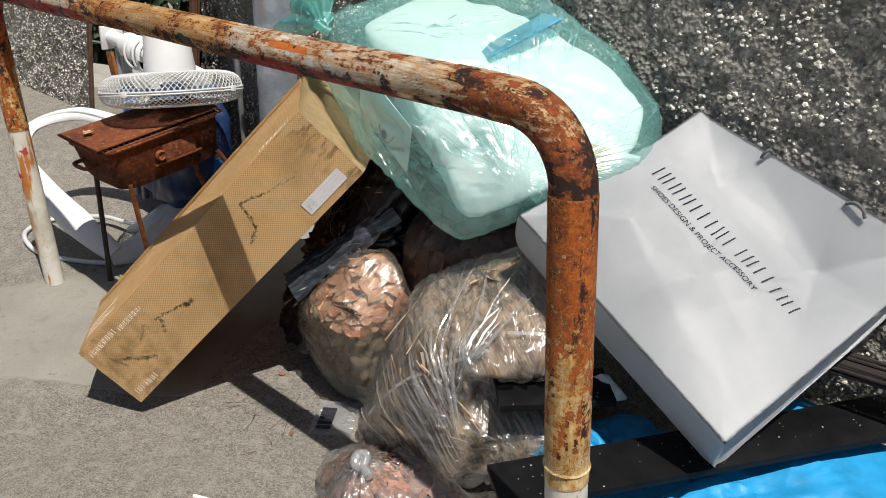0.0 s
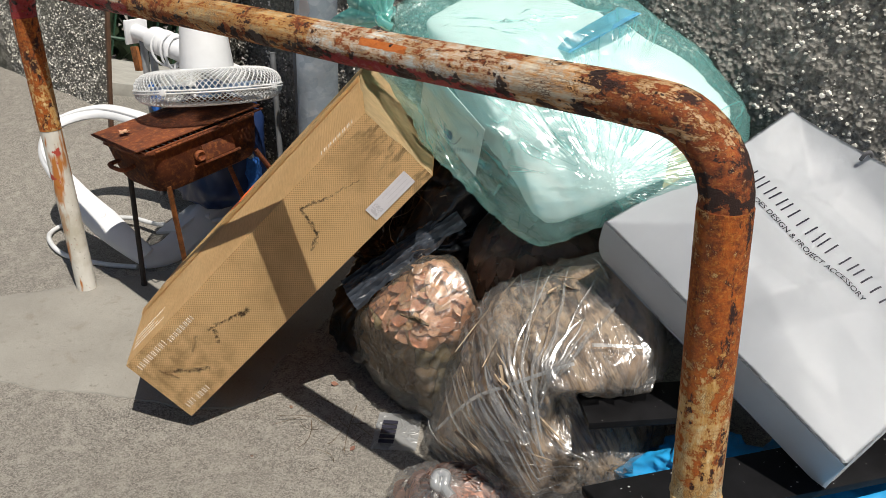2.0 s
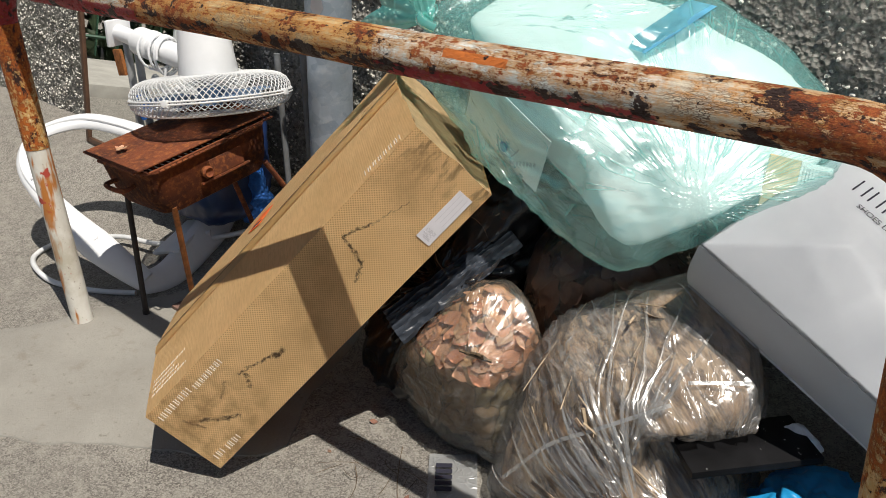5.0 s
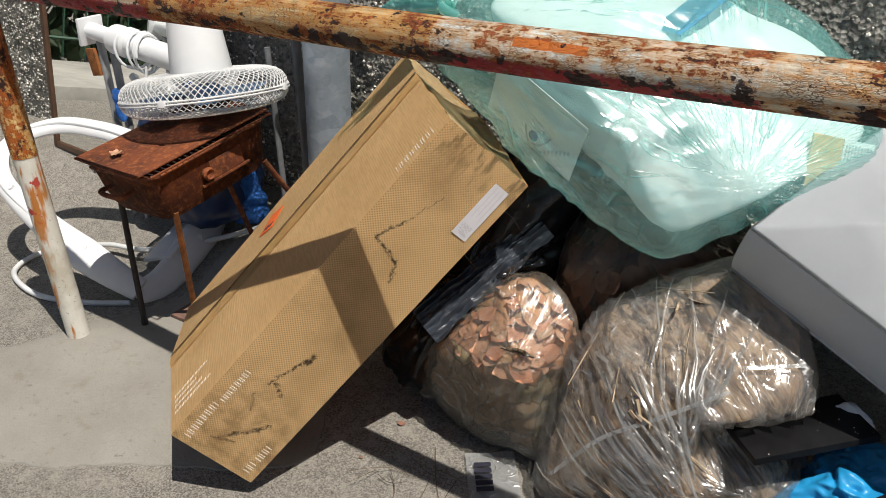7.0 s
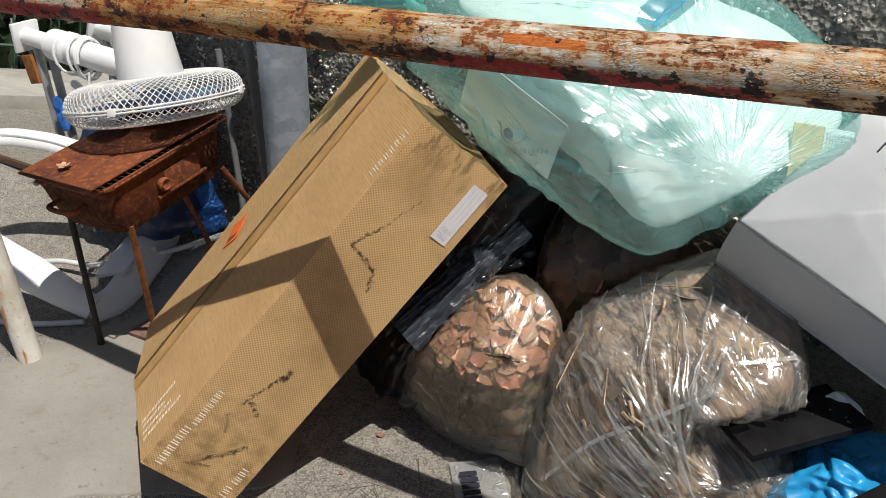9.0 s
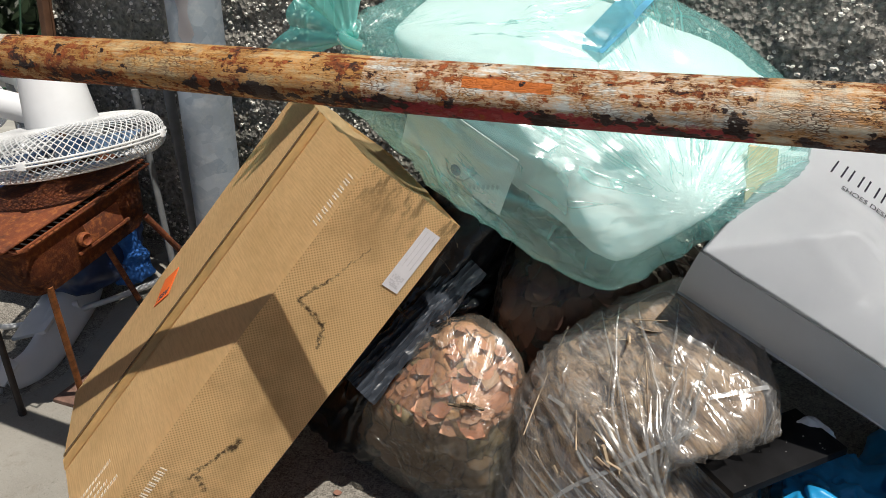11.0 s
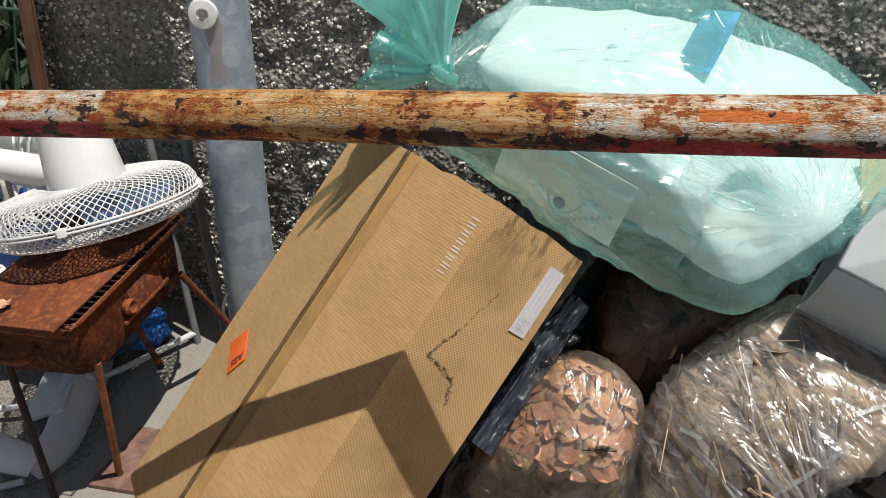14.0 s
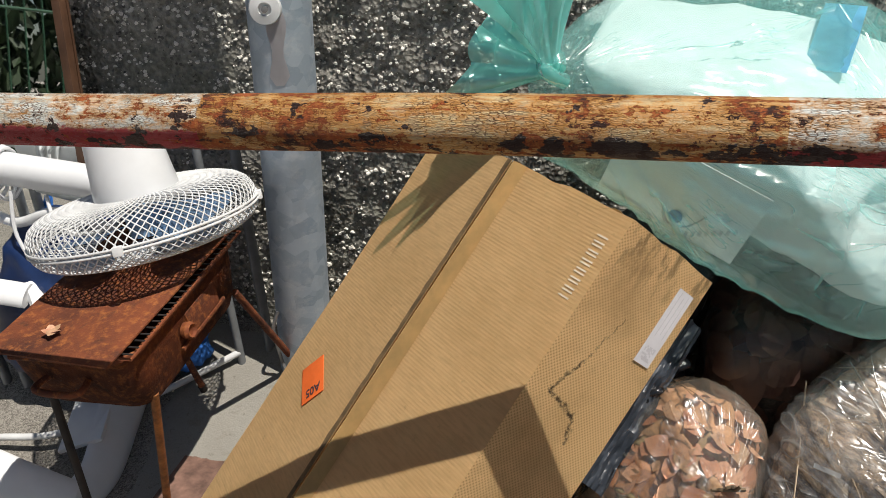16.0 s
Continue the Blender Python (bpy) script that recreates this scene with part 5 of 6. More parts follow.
def make_teal_bag():
    s = Sack([(-1.045, 1.130, 0.455), (-1.13, 1.30, 0.42), (-1.33, 1.125, 0.585), (-1.20, 1.125, 0.505), (-1.58, 1.21, 0.72), (-1.52, 1.42, 0.62), (-0.795, 1.33, 0.61), (-0.80, 1.44, 0.62), (-0.83, 1.50, 0.70), (-0.96, 1.515, 0.80), (-1.15, 1.515, 0.890), (-1.42, 1.49, 0.925), (-1.22, 1.20, 0.79), (-0.93, 1.19, 0.57), (-1.55, 1.23, 0.83), (-1.1, 1.515, 0.5), (-1.205, 1.108, 0.700)], 34, 1.03)
    t = thing("rubbish_bag", "bulging translucent green rubbish bag with white packing inside", "rubbish bag", tuple(s.c))
    inv = t.matrix_world.inverted()
    bm = s.skin(6, 0.005, 6, gather=(-1.53, 1.19, 0.82), pleat=0.010, count=22, seed=4, jag=0.0, folds=46, fold=0.010)
    bmesh.ops.transform(bm, matrix=inv, verts=bm.verts)
    hubs = [inv @ Vector(p) for p in ((-1.53, 1.19, 0.82), (-0.945, 1.18, 0.60))]
    teal = film("green_sack_film", (0.955, 1.0, 0.99), (0.34, 0.86, 0.82), 0.75, 0.22, 0.7, 5, gloss=0.13, hubs=hubs, split=(0, -1.13 - s.c.x, 0.12))
    part("film", bm, teal, t)
    k = inv @ Vector((-1.535, 1.190, 0.825))
    part("knot", tube(curve([k + Vector(p) for p in ((0.02, 0, -0.015), (0.0, -0.016, 0.0), (-0.012, 0.004, 0.012), (0.006, 0.012, 0.018), (0.012, -0.008, 0.006))], 6), 0.011, 12), M_TEAL_THICK, t)
    gathered(k, (-0.15, -0.05, 1.0), 0.17, 0.075, M_TEAL_THICK, t, seed=1)
    gathered(k, (-1.0, 0.25, 0.05), 0.12, 0.062, M_TEAL_THICK, t, seed=5, folds=5)
    # packing: a crammed block of white foam with hollows, close under the film
    f = Sack([(-1.053, 1.155, 0.488), (-1.200, 1.150, 0.680), (-0.905, 1.225, 0.575), (-0.815, 1.39, 0.64), (-0.85, 1.47, 0.705), (-0.97, 1.495, 0.775), (-1.15, 1.50, 0.845), (-1.48, 1.470, 0.885), (-1.505, 1.27, 0.815), (-1.37, 1.27, 0.61), (-1.47, 1.44, 0.66), (-1.15, 1.48, 0.48), (-1.21, 1.195, 0.772)], 40, 1.0)
    bm = f.skin(7, 0.012, 5, seed=4, jag=0.0)
    hollows = ((HOLLOW_1, 0.036), (HOLLOW_2, 0.034))
    for v in bm.verts:
        w = v.co - f.c
        k = 1.0
        for h, r in hollows:
            q = (v.co - Vector(h)).length / r
            k -= 0.24 * math.exp(-q ** 3 * 0.5)
        v.co = f.c + w * k
    bmesh.ops.transform(bm, matrix=inv, verts=bm.verts)
    part("packing_foam", bm, M_STYRO, t, "white foam packing with round hollows")
    pm0 = Matrix.Translation((-1.345, 1.195, 0.640)) @ pose(0, 0, 0, 8, 24, -12)
    part("box_board", box((0.23, 0.002, 0.13), m=inv @ pm0, bevel=0.0005), M_STYRO, t, "white printed box board")
    # faint print on the board: a round mark and bars
    pm = inv @ pm0 @ Matrix.Translation((0.0, 0.0185, 0.0))
    part("round_mark", turned([(0.0005, 0), (0.011, 0), (0.011, 0.001), (0.0005, 0.001)], 24, pm @ pose(0.010, -0.022, -0.035, 90, 0, 0)), M_NAVY_INK, t)
    part("print_swoosh", tube([pm @ Vector(p) for p in curve([(-0.015, -0.022, -0.025), (0.0, -0.022, -0.052), (0.03, -0.022, -0.045), (0.05, -0.022, -0.01)], 6)], 0.0016, 6), M_GREY_INK, t)
    bm = bmesh.new()
    for i in range(9):
        box((0.005, 0.001, 0.009), (0.028 + 0.0085 * i, -0.0215, -0.062 + 0.0065 * i), bm=bm, m=pm)
    part("print_mark", bm, M_GREY_INK, t)
    bm = s.band(((-1.155, 1.31, 0.83), (-1.13, 1.40, 0.86), (-1.11, 1.49, 0.86)), 0.062, -0.012)
    bmesh.ops.solidify(bm, geom=bm.faces[:], thickness=0.001)
    bmesh.ops.transform(bm, matrix=inv, verts=bm.verts)
    # a beige card and a strip of punched plastic stand on edge beside the foam
    card = inv @ Matrix.Translation((-0.862, 1.305, 0.600)) @ pose(0, 0, 0, -24, 14, 38)
    part("beige_card", box((0.055, 0.004, 0.12), m=card, bevel=0.001), M_CARD_IN, t, "strip of beige card")
    net = bmesh.new()
    for i in range(9):
        for j in range(16):
            box((0.0032, 0.003, 0.0032), m=card @ Matrix.Translation((0.034 + 0.0055 * i, -0.004, -0.052 + 0.0068 * j)), bm=net)
    box((0.056, 0.002, 0.12), m=card @ Matrix.Translation((0.056, -0.001, 0.0)), bm=net)
    part("dimpled_strip", net, M_STYRO, t, "dimpled white plastic strip", smooth=False)
    part("blue_wrapper", bm, M_BLUE_PALE, t, "crumpled blue wrapper")


make_teal_bag()


def make_leaf_bag():
    s = Sack([(-1.50, 1.05, 0.01), (-1.38, 1.045, -0.02), (-1.22, 1.02, 0.01), (-1.20, 1.12, 0.01), (-1.48, 1.22, 0.03), (-1.22, 1.22, 0.03), (-1.51, 1.03, 0.08), (-1.22, 0.99, 0.09), (-1.45, 1.00, 0.215), (-1.34, 0.97, 0.235), (-1.24, 0.98, 0.25), (-1.185, 1.106, 0.297), (-1.41, 1.10, 0.31), (-1.30, 1.07, 0.365), (-1.24, 1.13, 0.35), (-1.32, 1.17, 0.345)], 20, 1.03)
    t = thing("leaf_bag", "clear plastic bag of pale orange fallen leaves, tied", "rubbish bag", (s.c.x, s.c.y, GROUND))
    inv = t.matrix_world.inverted()
    bm = s.skin(6, 0.005, 5, jag=0.0, gather=(-1.38, 1.03, 0.0), pleat=0.014, count=24, seed=6, floor=GROUND + 0.002, folds=26)
    bmesh.ops.transform(bm, matrix=inv, verts=bm.verts)
    hubs = [inv @ Vector(p) for p in ((-1.385, 1.02, 0.01), (-1.25, 0.975, 0.255))]
    clear = film("leaf_bag_film", (0.93, 0.93, 0.91), (0.44, 0.44, 0.40), 0.83, 0.25, 0.8, 6, gloss=0.10, hubs=hubs, split=(2, 0.232 - GROUND, 0.05))
    part("film", bm, clear, t)
    bm = bmesh.new()
    for _ in range(520):
        p, w = s.inside(0.86, 0.935, False)
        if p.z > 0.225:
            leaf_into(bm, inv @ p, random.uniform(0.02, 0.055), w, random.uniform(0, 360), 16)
    tagged(part("leaves", bm, M_LEAF, t), kind="stuff")
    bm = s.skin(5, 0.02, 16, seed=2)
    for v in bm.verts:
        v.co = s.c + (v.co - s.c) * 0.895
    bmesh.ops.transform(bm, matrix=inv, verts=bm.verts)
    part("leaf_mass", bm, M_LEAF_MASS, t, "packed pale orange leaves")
    bm = bmesh.new()
    for i in range(5):
        stick_into(bm, inv @ Vector((-1.25 + 0.006 * i, 1.005, 0.262)), inv @ Vector((-1.235 - 0.01 * i, 0.985 - 0.004 * i, 0.285)), 0.003, 0.004)
    part("tied_stem", bm, M_TWIG, t, "dark dry stem poking from the tie")


make_leaf_bag()


M_PLEAT = film("pleated_clear_film", (0.92, 0.92, 0.91), (0.60, 0.60, 0.59), 0.68, 0.24, 0.3, 20, (0.6, -0.3, -0.6), 0.16)


def make_straw_bag():
    s = Sack([(-1.20, 0.935, 0.00), (-0.90, 0.91, 0.00), (-0.76, 1.05, 0.00), (-0.74, 1.20, 0.02), (-1.20, 1.16, 0.04), (-1.21, 1.07, 0.19), (-1.18, 1.125, 0.325), (-1.10, 1.20, 0.37), (-0.98, 1.255, 0.440), (-0.90, 1.27, 0.425), (-0.80, 1.19, 0.36), (-0.776, 1.113, 0.298), (-0.87, 1.03, 0.30), (-1.01, 0.99, 0.27), (-1.04, 0.945, 0.14), (-0.80, 1.32, 0.1), (-1.10, 1.30, 0.1)], 22, 1.03)

    def tuck(bm):
        # the film is drawn in where the short board is pushed into the bag
        for v in bm.verts:
            p = v.co
            side = min(1.0, max(0.0, (p.x + 0.925) / 0.05))
            low = min(1.0, max(0.0, (0.262 - p.z) / 0.03)) * (1 - 0.75 * min(1.0, max(0.0, (0.165 - p.z) / 0.05)))
            v.co = s.c + (p - s.c) * (1 - 0.42 * side * low)

    t = thing("straw_bag", "large clear plastic bag stuffed with straw, bark and dry stalks", "rubbish bag", (s.c.x, s.c.y, GROUND))
    inv = t.matrix_world.inverted()
    bm = s.skin(6, 0.006, 4, jag=0.0, gather=(-0.82, 1.03, 0.13), pleat=0.020, count=26, seed=8, floor=GROUND + 0.002, folds=26, fold=0.009)
    tuck(bm)
    bmesh.ops.transform(bm, matrix=inv, verts=bm.verts)
    clear = film("straw_bag_film", (0.93, 0.93, 0.92), (0.62, 0.62, 0.61), 0.84, 0.25, 0.7, 6, gloss=0.10, hubs=[inv @ Vector((-0.80, 1.03, 0.12))])
    part("film", bm, clear, t)
    bm = bmesh.new()
    main = Vector((0.45, -0.45, -0.55)).normalized()
    for i in range(110):
        p, w = s.inside(0.86, 0.915, False)
        if p.z < 0.0 or p.x > -0.94:
            continue
        d = (main + Vector((random.gauss(0, 0.3), random.gauss(0, 0.3), random.gauss(0, 0.3)))).normalized()
        d = (d - w * d.dot(w) * 0.95).normalized() * random.uniform(0.03, 0.11)
        stick_into(bm, inv @ (p - d), inv @ (p + d), random.choice((0.0007, 0.001, 0.0014, 0.002, 0.0035)), 0.006, 5)
    tagged(part("straw", bm, M_STRAW, t), kind="stuff")
    bm = bmesh.new()
    for _ in range(70):
        p, w = s.inside(0.86, 0.915, False)
        if p.z > 0.0 and p.x < -0.94:
            leaf_into(bm, inv @ p, random.uniform(0.025, 0.055), w, random.uniform(0, 360), 5)
    tagged(part("bark_and_leaves", bm, M_STRAW, t), kind="stuff")
    bm = s.skin(6, 0.008, 12, seed=5)
    tuck(bm)
    for v in bm.verts:
        v.co = s.c + (v.co - s.c) * 0.915
        v.co.z = max(v.co.z, GROUND + 0.006)
    bmesh.ops.transform(bm, matrix=inv, verts=bm.verts)
    part("straw_mass", bm, M_STRAW_MASS, t, "packed straw and bark")
    # pleats of the film, drawn from the upper rim down to where the board pinches it
    bm = bmesh.new()
    rim = curve([(-1.19, 0.97, 0.06), (-1.20, 1.03, 0.20), (-1.16, 1.10, 0.31), (-1.06, 1.19, 0.37), (-0.95, 1.22, 0.41), (-0.88, 1.18, 0.38)], 12)
    pinch = curve([(-0.90, 0.93, 0.02), (-0.89, 0.96, 0.08), (-0.90, 0.99, 0.14), (-0.93, 1.00, 0.22), (-0.91, 1.04, 0.285)], 12)
    for i in range(46):
        f = (i + random.uniform(-0.4, 0.4)) / 45
        a = rim[min(len(rim) - 1, max(0, int(f * (len(rim) - 1))))]
        b = pinch[min(len(pinch) - 1, max(0, int((f * 0.9 + random.uniform(-0.04, 0.08)) * (len(pinch) - 1))))]
        lo, hi = random.choice(((0.0, 0.7), (0.25, 1.0), (0.45, 1.0), (0.5, 1.0), (0.35, 0.85)))
        sag = Vector((random.uniform(-0.03, 0.03), -0.06, random.uniform(-0.01, 0.04)))
        wide = random.uniform(0.002, 0.0055)
        prev = None
        for j in range(25):
            u = lo + (hi - lo) * j / 24
            p = a.lerp(b, u) + sag * (4 * u * (1 - u))
            w = (p - s.c).normalized()
            wave = 0.003 * noise.noise(Vector((i * 3.1, u * 6, 0)))
            across = w.cross((b - a).normalized()).normalized()
            taper = math.sin(math.pi * min(1.0, max(0.02, j / 24))) ** 0.5 * wide
            base = s.c + w * (s.reach(w) + 0.003) + across * wave * 2
            row = [bm.verts.new(inv @ (base + across * taper * c + w * taper * h)) for c, h in ((-1, 0), (-0.25, 0.9), (0.3, 0.8), (1, 0))]
            if prev:
                for q in range(3):
                    bm.faces.new((prev[q], row[q], row[q + 1], prev[q + 1]))
            prev = row
    tagged(part("pleats", bm, M_PLEAT, t), kind="stuff")
    for pts in (((-1.16, 0.94, 0.06), (-1.08, 0.95, 0.17), (-0.98, 1.00, 0.24), (-0.90, 1.05, 0.29)), ((-0.88, 1.08, 0.33), (-0.80, 1.14, 0.33)), ((-1.02, 1.20, 0.40), (-0.98, 1.22, 0.41), (-0.93, 1.20, 0.40)), ((-1.15, 1.05, 0.29), (-1.11, 1.03, 0.29))):
        bm = s.band(pts, 0.007, 0.005)
        bmesh.ops.transform(bm, matrix=inv, verts=bm.verts)
        part("seam_strip", bm, M_CLEAR_THICK, t, "milky welded seam")


make_straw_bag()


def make_small_bag():
    s = Sack([(-1.15, 0.80, 0.0), (-0.98, 0.68, 0.0), (-0.76, 0.87, 0.0), (-0.84, 0.97, 0.0), (-1.14, 0.87, 0.0), (-1.10, 0.82, 0.08), (-0.98, 0.75, 0.09), (-0.79, 0.895, 0.075), (-1.02, 0.90, 0.09)], 9, 1.1)
    t = thing("knotted_bag", "small clear bag of dark leaves with a gathered knot", "rubbish bag", (s.c.x, s.c.y, GROUND))
    inv = t.matrix_world.inverted()
    top = Vector((-1.000, 0.800, 0.118))
    bm = s.skin(6, 0.004, 6, jag=0.0, gather=top, pleat=0.014, count=24, seed=11, floor=GROUND + 0.002, folds=16)
    bmesh.ops.transform(bm, matrix=inv, verts=bm.verts)
    part("film", bm, film("knotted_bag_film", (0.90, 0.90, 0.89), (0.62, 0.62, 0.61), 0.78, 0.26, 0.7, 5, gloss=0.10, hubs=[inv @ top]), t)
    k = inv @ top
    part("knot", tube(curve([k + Vector(p) for p in ((0.015, 0, -0.02), (0.0, -0.012, -0.004), (-0.010, 0.004, 0.004), (0.006, 0.010, 0.006), (0.016, -0.004, -0.006), (0.04, -0.01, -0.012))], 6), 0.010, 12), M_CLEAR_THICK, t)
    bm = bmesh.new()
    for _ in range(260):
        p, w = s.inside(0.82, 0.92, True)
        leaf_into(bm, inv @ p, random.uniform(0.025, 0.05), w, random.uniform(0, 360), 12)
    tagged(part("leaves", bm, M_LEAF_RED, t), kind="stuff")
    bm = s.skin(4, 0.01, 20, seed=2)
    for v in bm.verts:
        v.co = s.c + (v.co - s.c) * 0.86
        v.co.z = max(v.co.z, GROUND + 0.006)
    bmesh.ops.transform(bm, matrix=inv, verts=bm.verts)
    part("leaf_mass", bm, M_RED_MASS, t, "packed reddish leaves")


make_small_bag()


def make_dark_bags():
    s = Sack([(-1.36, 1.20, 0.02), (-1.05, 1.25, 0.02), (-1.42, 1.44, 0.03), (-1.05, 1.46, 0.03), (-1.27, 1.17, 0.42), (-1.10, 1.19, 0.43), (-1.30, 1.36, 0.48), (-1.08, 1.36, 0.44), (-1.21, 1.15, 0.38), (-0.93, 1.36, 0.42), (-0.94, 1.46, 0.40), (-0.96, 1.45, 0.05)], 10, 1.05)
    t = thing("brown_bag", "dark translucent bag of brown leaves under the heap", "rubbish bag", (s.c.x, s.c.y, rise(s.c.y)))
    inv = t.matrix_world.inverted()
    bm = s.skin(5, 0.010, 5, seed=13, floor=0.0, jag=0.0, folds=20)
    bmesh.ops.transform(bm, matrix=inv, verts=bm.verts)
    part("film", bm, M_SMOKE, t)
    bm = bmesh.new()
    for _ in range(260):
        p, w = s.inside(0.78, 0.88, True)
        leaf_into(bm, inv @ p, random.uniform(0.04, 0.075), w, random.uniform(0, 360))
    tagged(part("leaves", bm, M_LEAF_DARK, t), kind="stuff")
    s = Sack([(-1.66, 1.06, 0.03), (-1.48, 1.02, 0.02), (-1.40, 1.14, 0.05), (-1.62, 1.36, 0.07), (-1.40, 1.36, 0.07), (-1.50, 1.08, 0.22), (-1.33, 1.15, 0.44), (-1.46, 1.32, 0.56), (-1.60, 1.19, 0.29), (-1.70, 1.26, 0.31), (-1.72, 1.36, 0.29), (-1.72, 1.30, 0.06), (-1.28, 1.22, 0.53), (-1.25, 1.34, 0.52)], 12, 1.05)
    t = thing("black_bag", "slack black bin bag with twigs behind the carton", "rubbish bag", (s.c.x, s.c.y, rise(s.c.y)))
    inv = t.matrix_world.inverted()
    bm = s.skin(6, 0.024, 9, gather=(-1.40, 1.02, 0.36), pleat=0.02, count=30, seed=15, floor=0.0, folds=40, fold=0.016)
    bmesh.ops.transform(bm, matrix=inv, verts=bm.verts)
    part("film", bm, M_BLACK_FILM, t)
    a, b = Vector((-1.468, 1.005, 0.235)), Vector((-1.325, 1.215, 0.41))
    way = (b - a).normalized()
    out = Vector((0.15, -0.6, 0.75))
    out = (out - way * out.dot(way)).normalized()
    side = way.cross(out)
    bm = bmesh.new()
    rows = []
    for i in range(71):
        u = i / 70
        row = []
        for j in range(31):
            v = j / 30 - 0.5
            wide = 0.085 - 0.025 * u + 0.012 * noise.noise(Vector((u * 9, 3 if v > 0 else 8, 0)))
            q = Vector((u * 2.2, v * 7, 4.0))
            lift = 0.014 * (ridged(q, 1.3) - 0.4) + 0.003 * ridged(q + Vector((u * 5, 0, 2)), 2.0) + 0.012 * math.cos(v * 3.0) + 0.015
            row.append(bm.verts.new(a.lerp(b, u) + side * wide * v + out * lift))
        rows.append(row)
    for r0, r1 in zip(rows, rows[1:]):
        for j in range(30):
            bm.faces.new((r0[j], r0[j + 1], r1[j + 1], r1[j]))
    bmesh.ops.transform(bm, matrix=inv, verts=bm.verts)
    part("torn_edge", bm, M_GREY_FILM, t, "shiny grey torn edge")
    bm = bmesh.new()
    for _ in range(9):
        a = Vector((random.uniform(-1.46, -1.30), random.uniform(1.08, 1.20), random.uniform(0.34, 0.46)))
        d = Vector((random.gauss(0, 1), random.gauss(0, 1), random.gauss(0, 0.5))).normalized() * random.uniform(0.04, 0.13)
        stick_into(bm, inv @ (a - d), inv @ (a + d), random.choice((0.0005, 0.0008)), 0.02, 4)
    tagged(part("brushwood", bm, M_TWIG, t), kind="stuff")


M_SMOKE = film("smoky_bag_film", (0.80, 0.77, 0.74), (0.10, 0.07, 0.06), 0.72, 0.33, 0.5, 12, gloss=0.03)
make_dark_bags()


# ---- the heap on which the paper bag lies ----
def make_blue_bags():
    s = Sack([(-0.72, 0.90, 0.0), (-0.10, 0.90, 0.0), (-0.72, 1.40, 0.03), (-0.05, 1.50, 0.05), (-0.66, 0.98, 0.12), (-0.15, 1.00, 0.13), (-0.60, 1.36, 0.15), (-0.10, 1.45, 0.16), (-0.47, 1.52, 0.24), (-0.4, 1.1, 0.155), (-0.68, 0.89, 0.06), (-0.3, 0.88, 0.10)], 6)
    tagged(part("blue_bag", s.skin(6, 0.014, 10, seed=21, floor=GROUND + 0.002, folds=80, fold=0.014), M_BLUE_BAG), "crumpled sky blue plastic bag under black boards", "rubbish bag")
    s = Sack([(-0.79, 1.07, 0.03), (-0.62, 1.03, 0.03), (-0.74, 1.30, 0.06), (-0.58, 1.30, 0.06), (-0.77, 1.10, 0.12), (-0.64, 1.08, 0.14), (-0.70, 1.24, 0.15), (-0.60, 1.26, 0.15)], 9, 1.05)
    tagged(part("blue_bag", s.skin(6, 0.012, 14, seed=23, floor=GROUND + 0.002, folds=60, fold=0.020), M_BLUE_BAG), "small crumpled sky blue plastic bag", "rubbish bag")


make_blue_bags()


def make_board(ends, width, thick, label, seed):
    a, b = Vector(ends[0]), Vector(ends[1])
    x = (b - a).normalized()
    y = Vector((0, 0, 1)).cross(x).normalized()
    z = x.cross(y)
    c = (a + b) / 2
    m = Matrix(((x.x, y.x, z.x, c.x), (x.y, y.y, z.y, c.y), (x.z, y.z, z.z, c.z), (0, 0, 0, 1)))
    L = (b - a).length
    t = thing("black_board", label, "board", m=m, group="black boards in the heap")
    part("plank", box((L, width, thick), bevel=0.002), M_BLACK_BOARD, t)
    bm = bmesh.new()
    rnd = random.Random(seed)
    for _ in range(int(90 * L)):
        p = Vector((L / 2 * (1 - rnd.random() ** 1.6 * 1.9), rnd.uniform(-0.48, 0.48) * width, thick / 2 + 0.0002))
        r = rnd.uniform(0.0004, 0.0017)
        k = 6
        ring = [(p + Vector((r * rnd.uniform(0.6, 1.6) * math.cos(6.283 * i / k), r * rnd.uniform(0.6, 1.4) * math.sin(6.283 * i / k), 0))) for i in range(k)]
        low = [bm.verts.new(q) for q in ring]
        tip = bm.verts.new(p + Vector((0, 0, 0.0006)))
        for i in range(k):
            bm.faces.new((low[i], low[(i + 1) % k], tip))
    tagged(part("splashes", bm, M_SPLASH, t), kind="stuff")


make_board(((-0.715, 0.862, 0.180), (-0.262, 1.500, 0.235)), 0.112, 0.014, "black laminate board spattered with white", 1)
make_board(((-0.862, 1.035, 0.222), (-0.712, 1.200, 0.226)), 0.112, 0.014, "short black laminate board in the heap", 2)


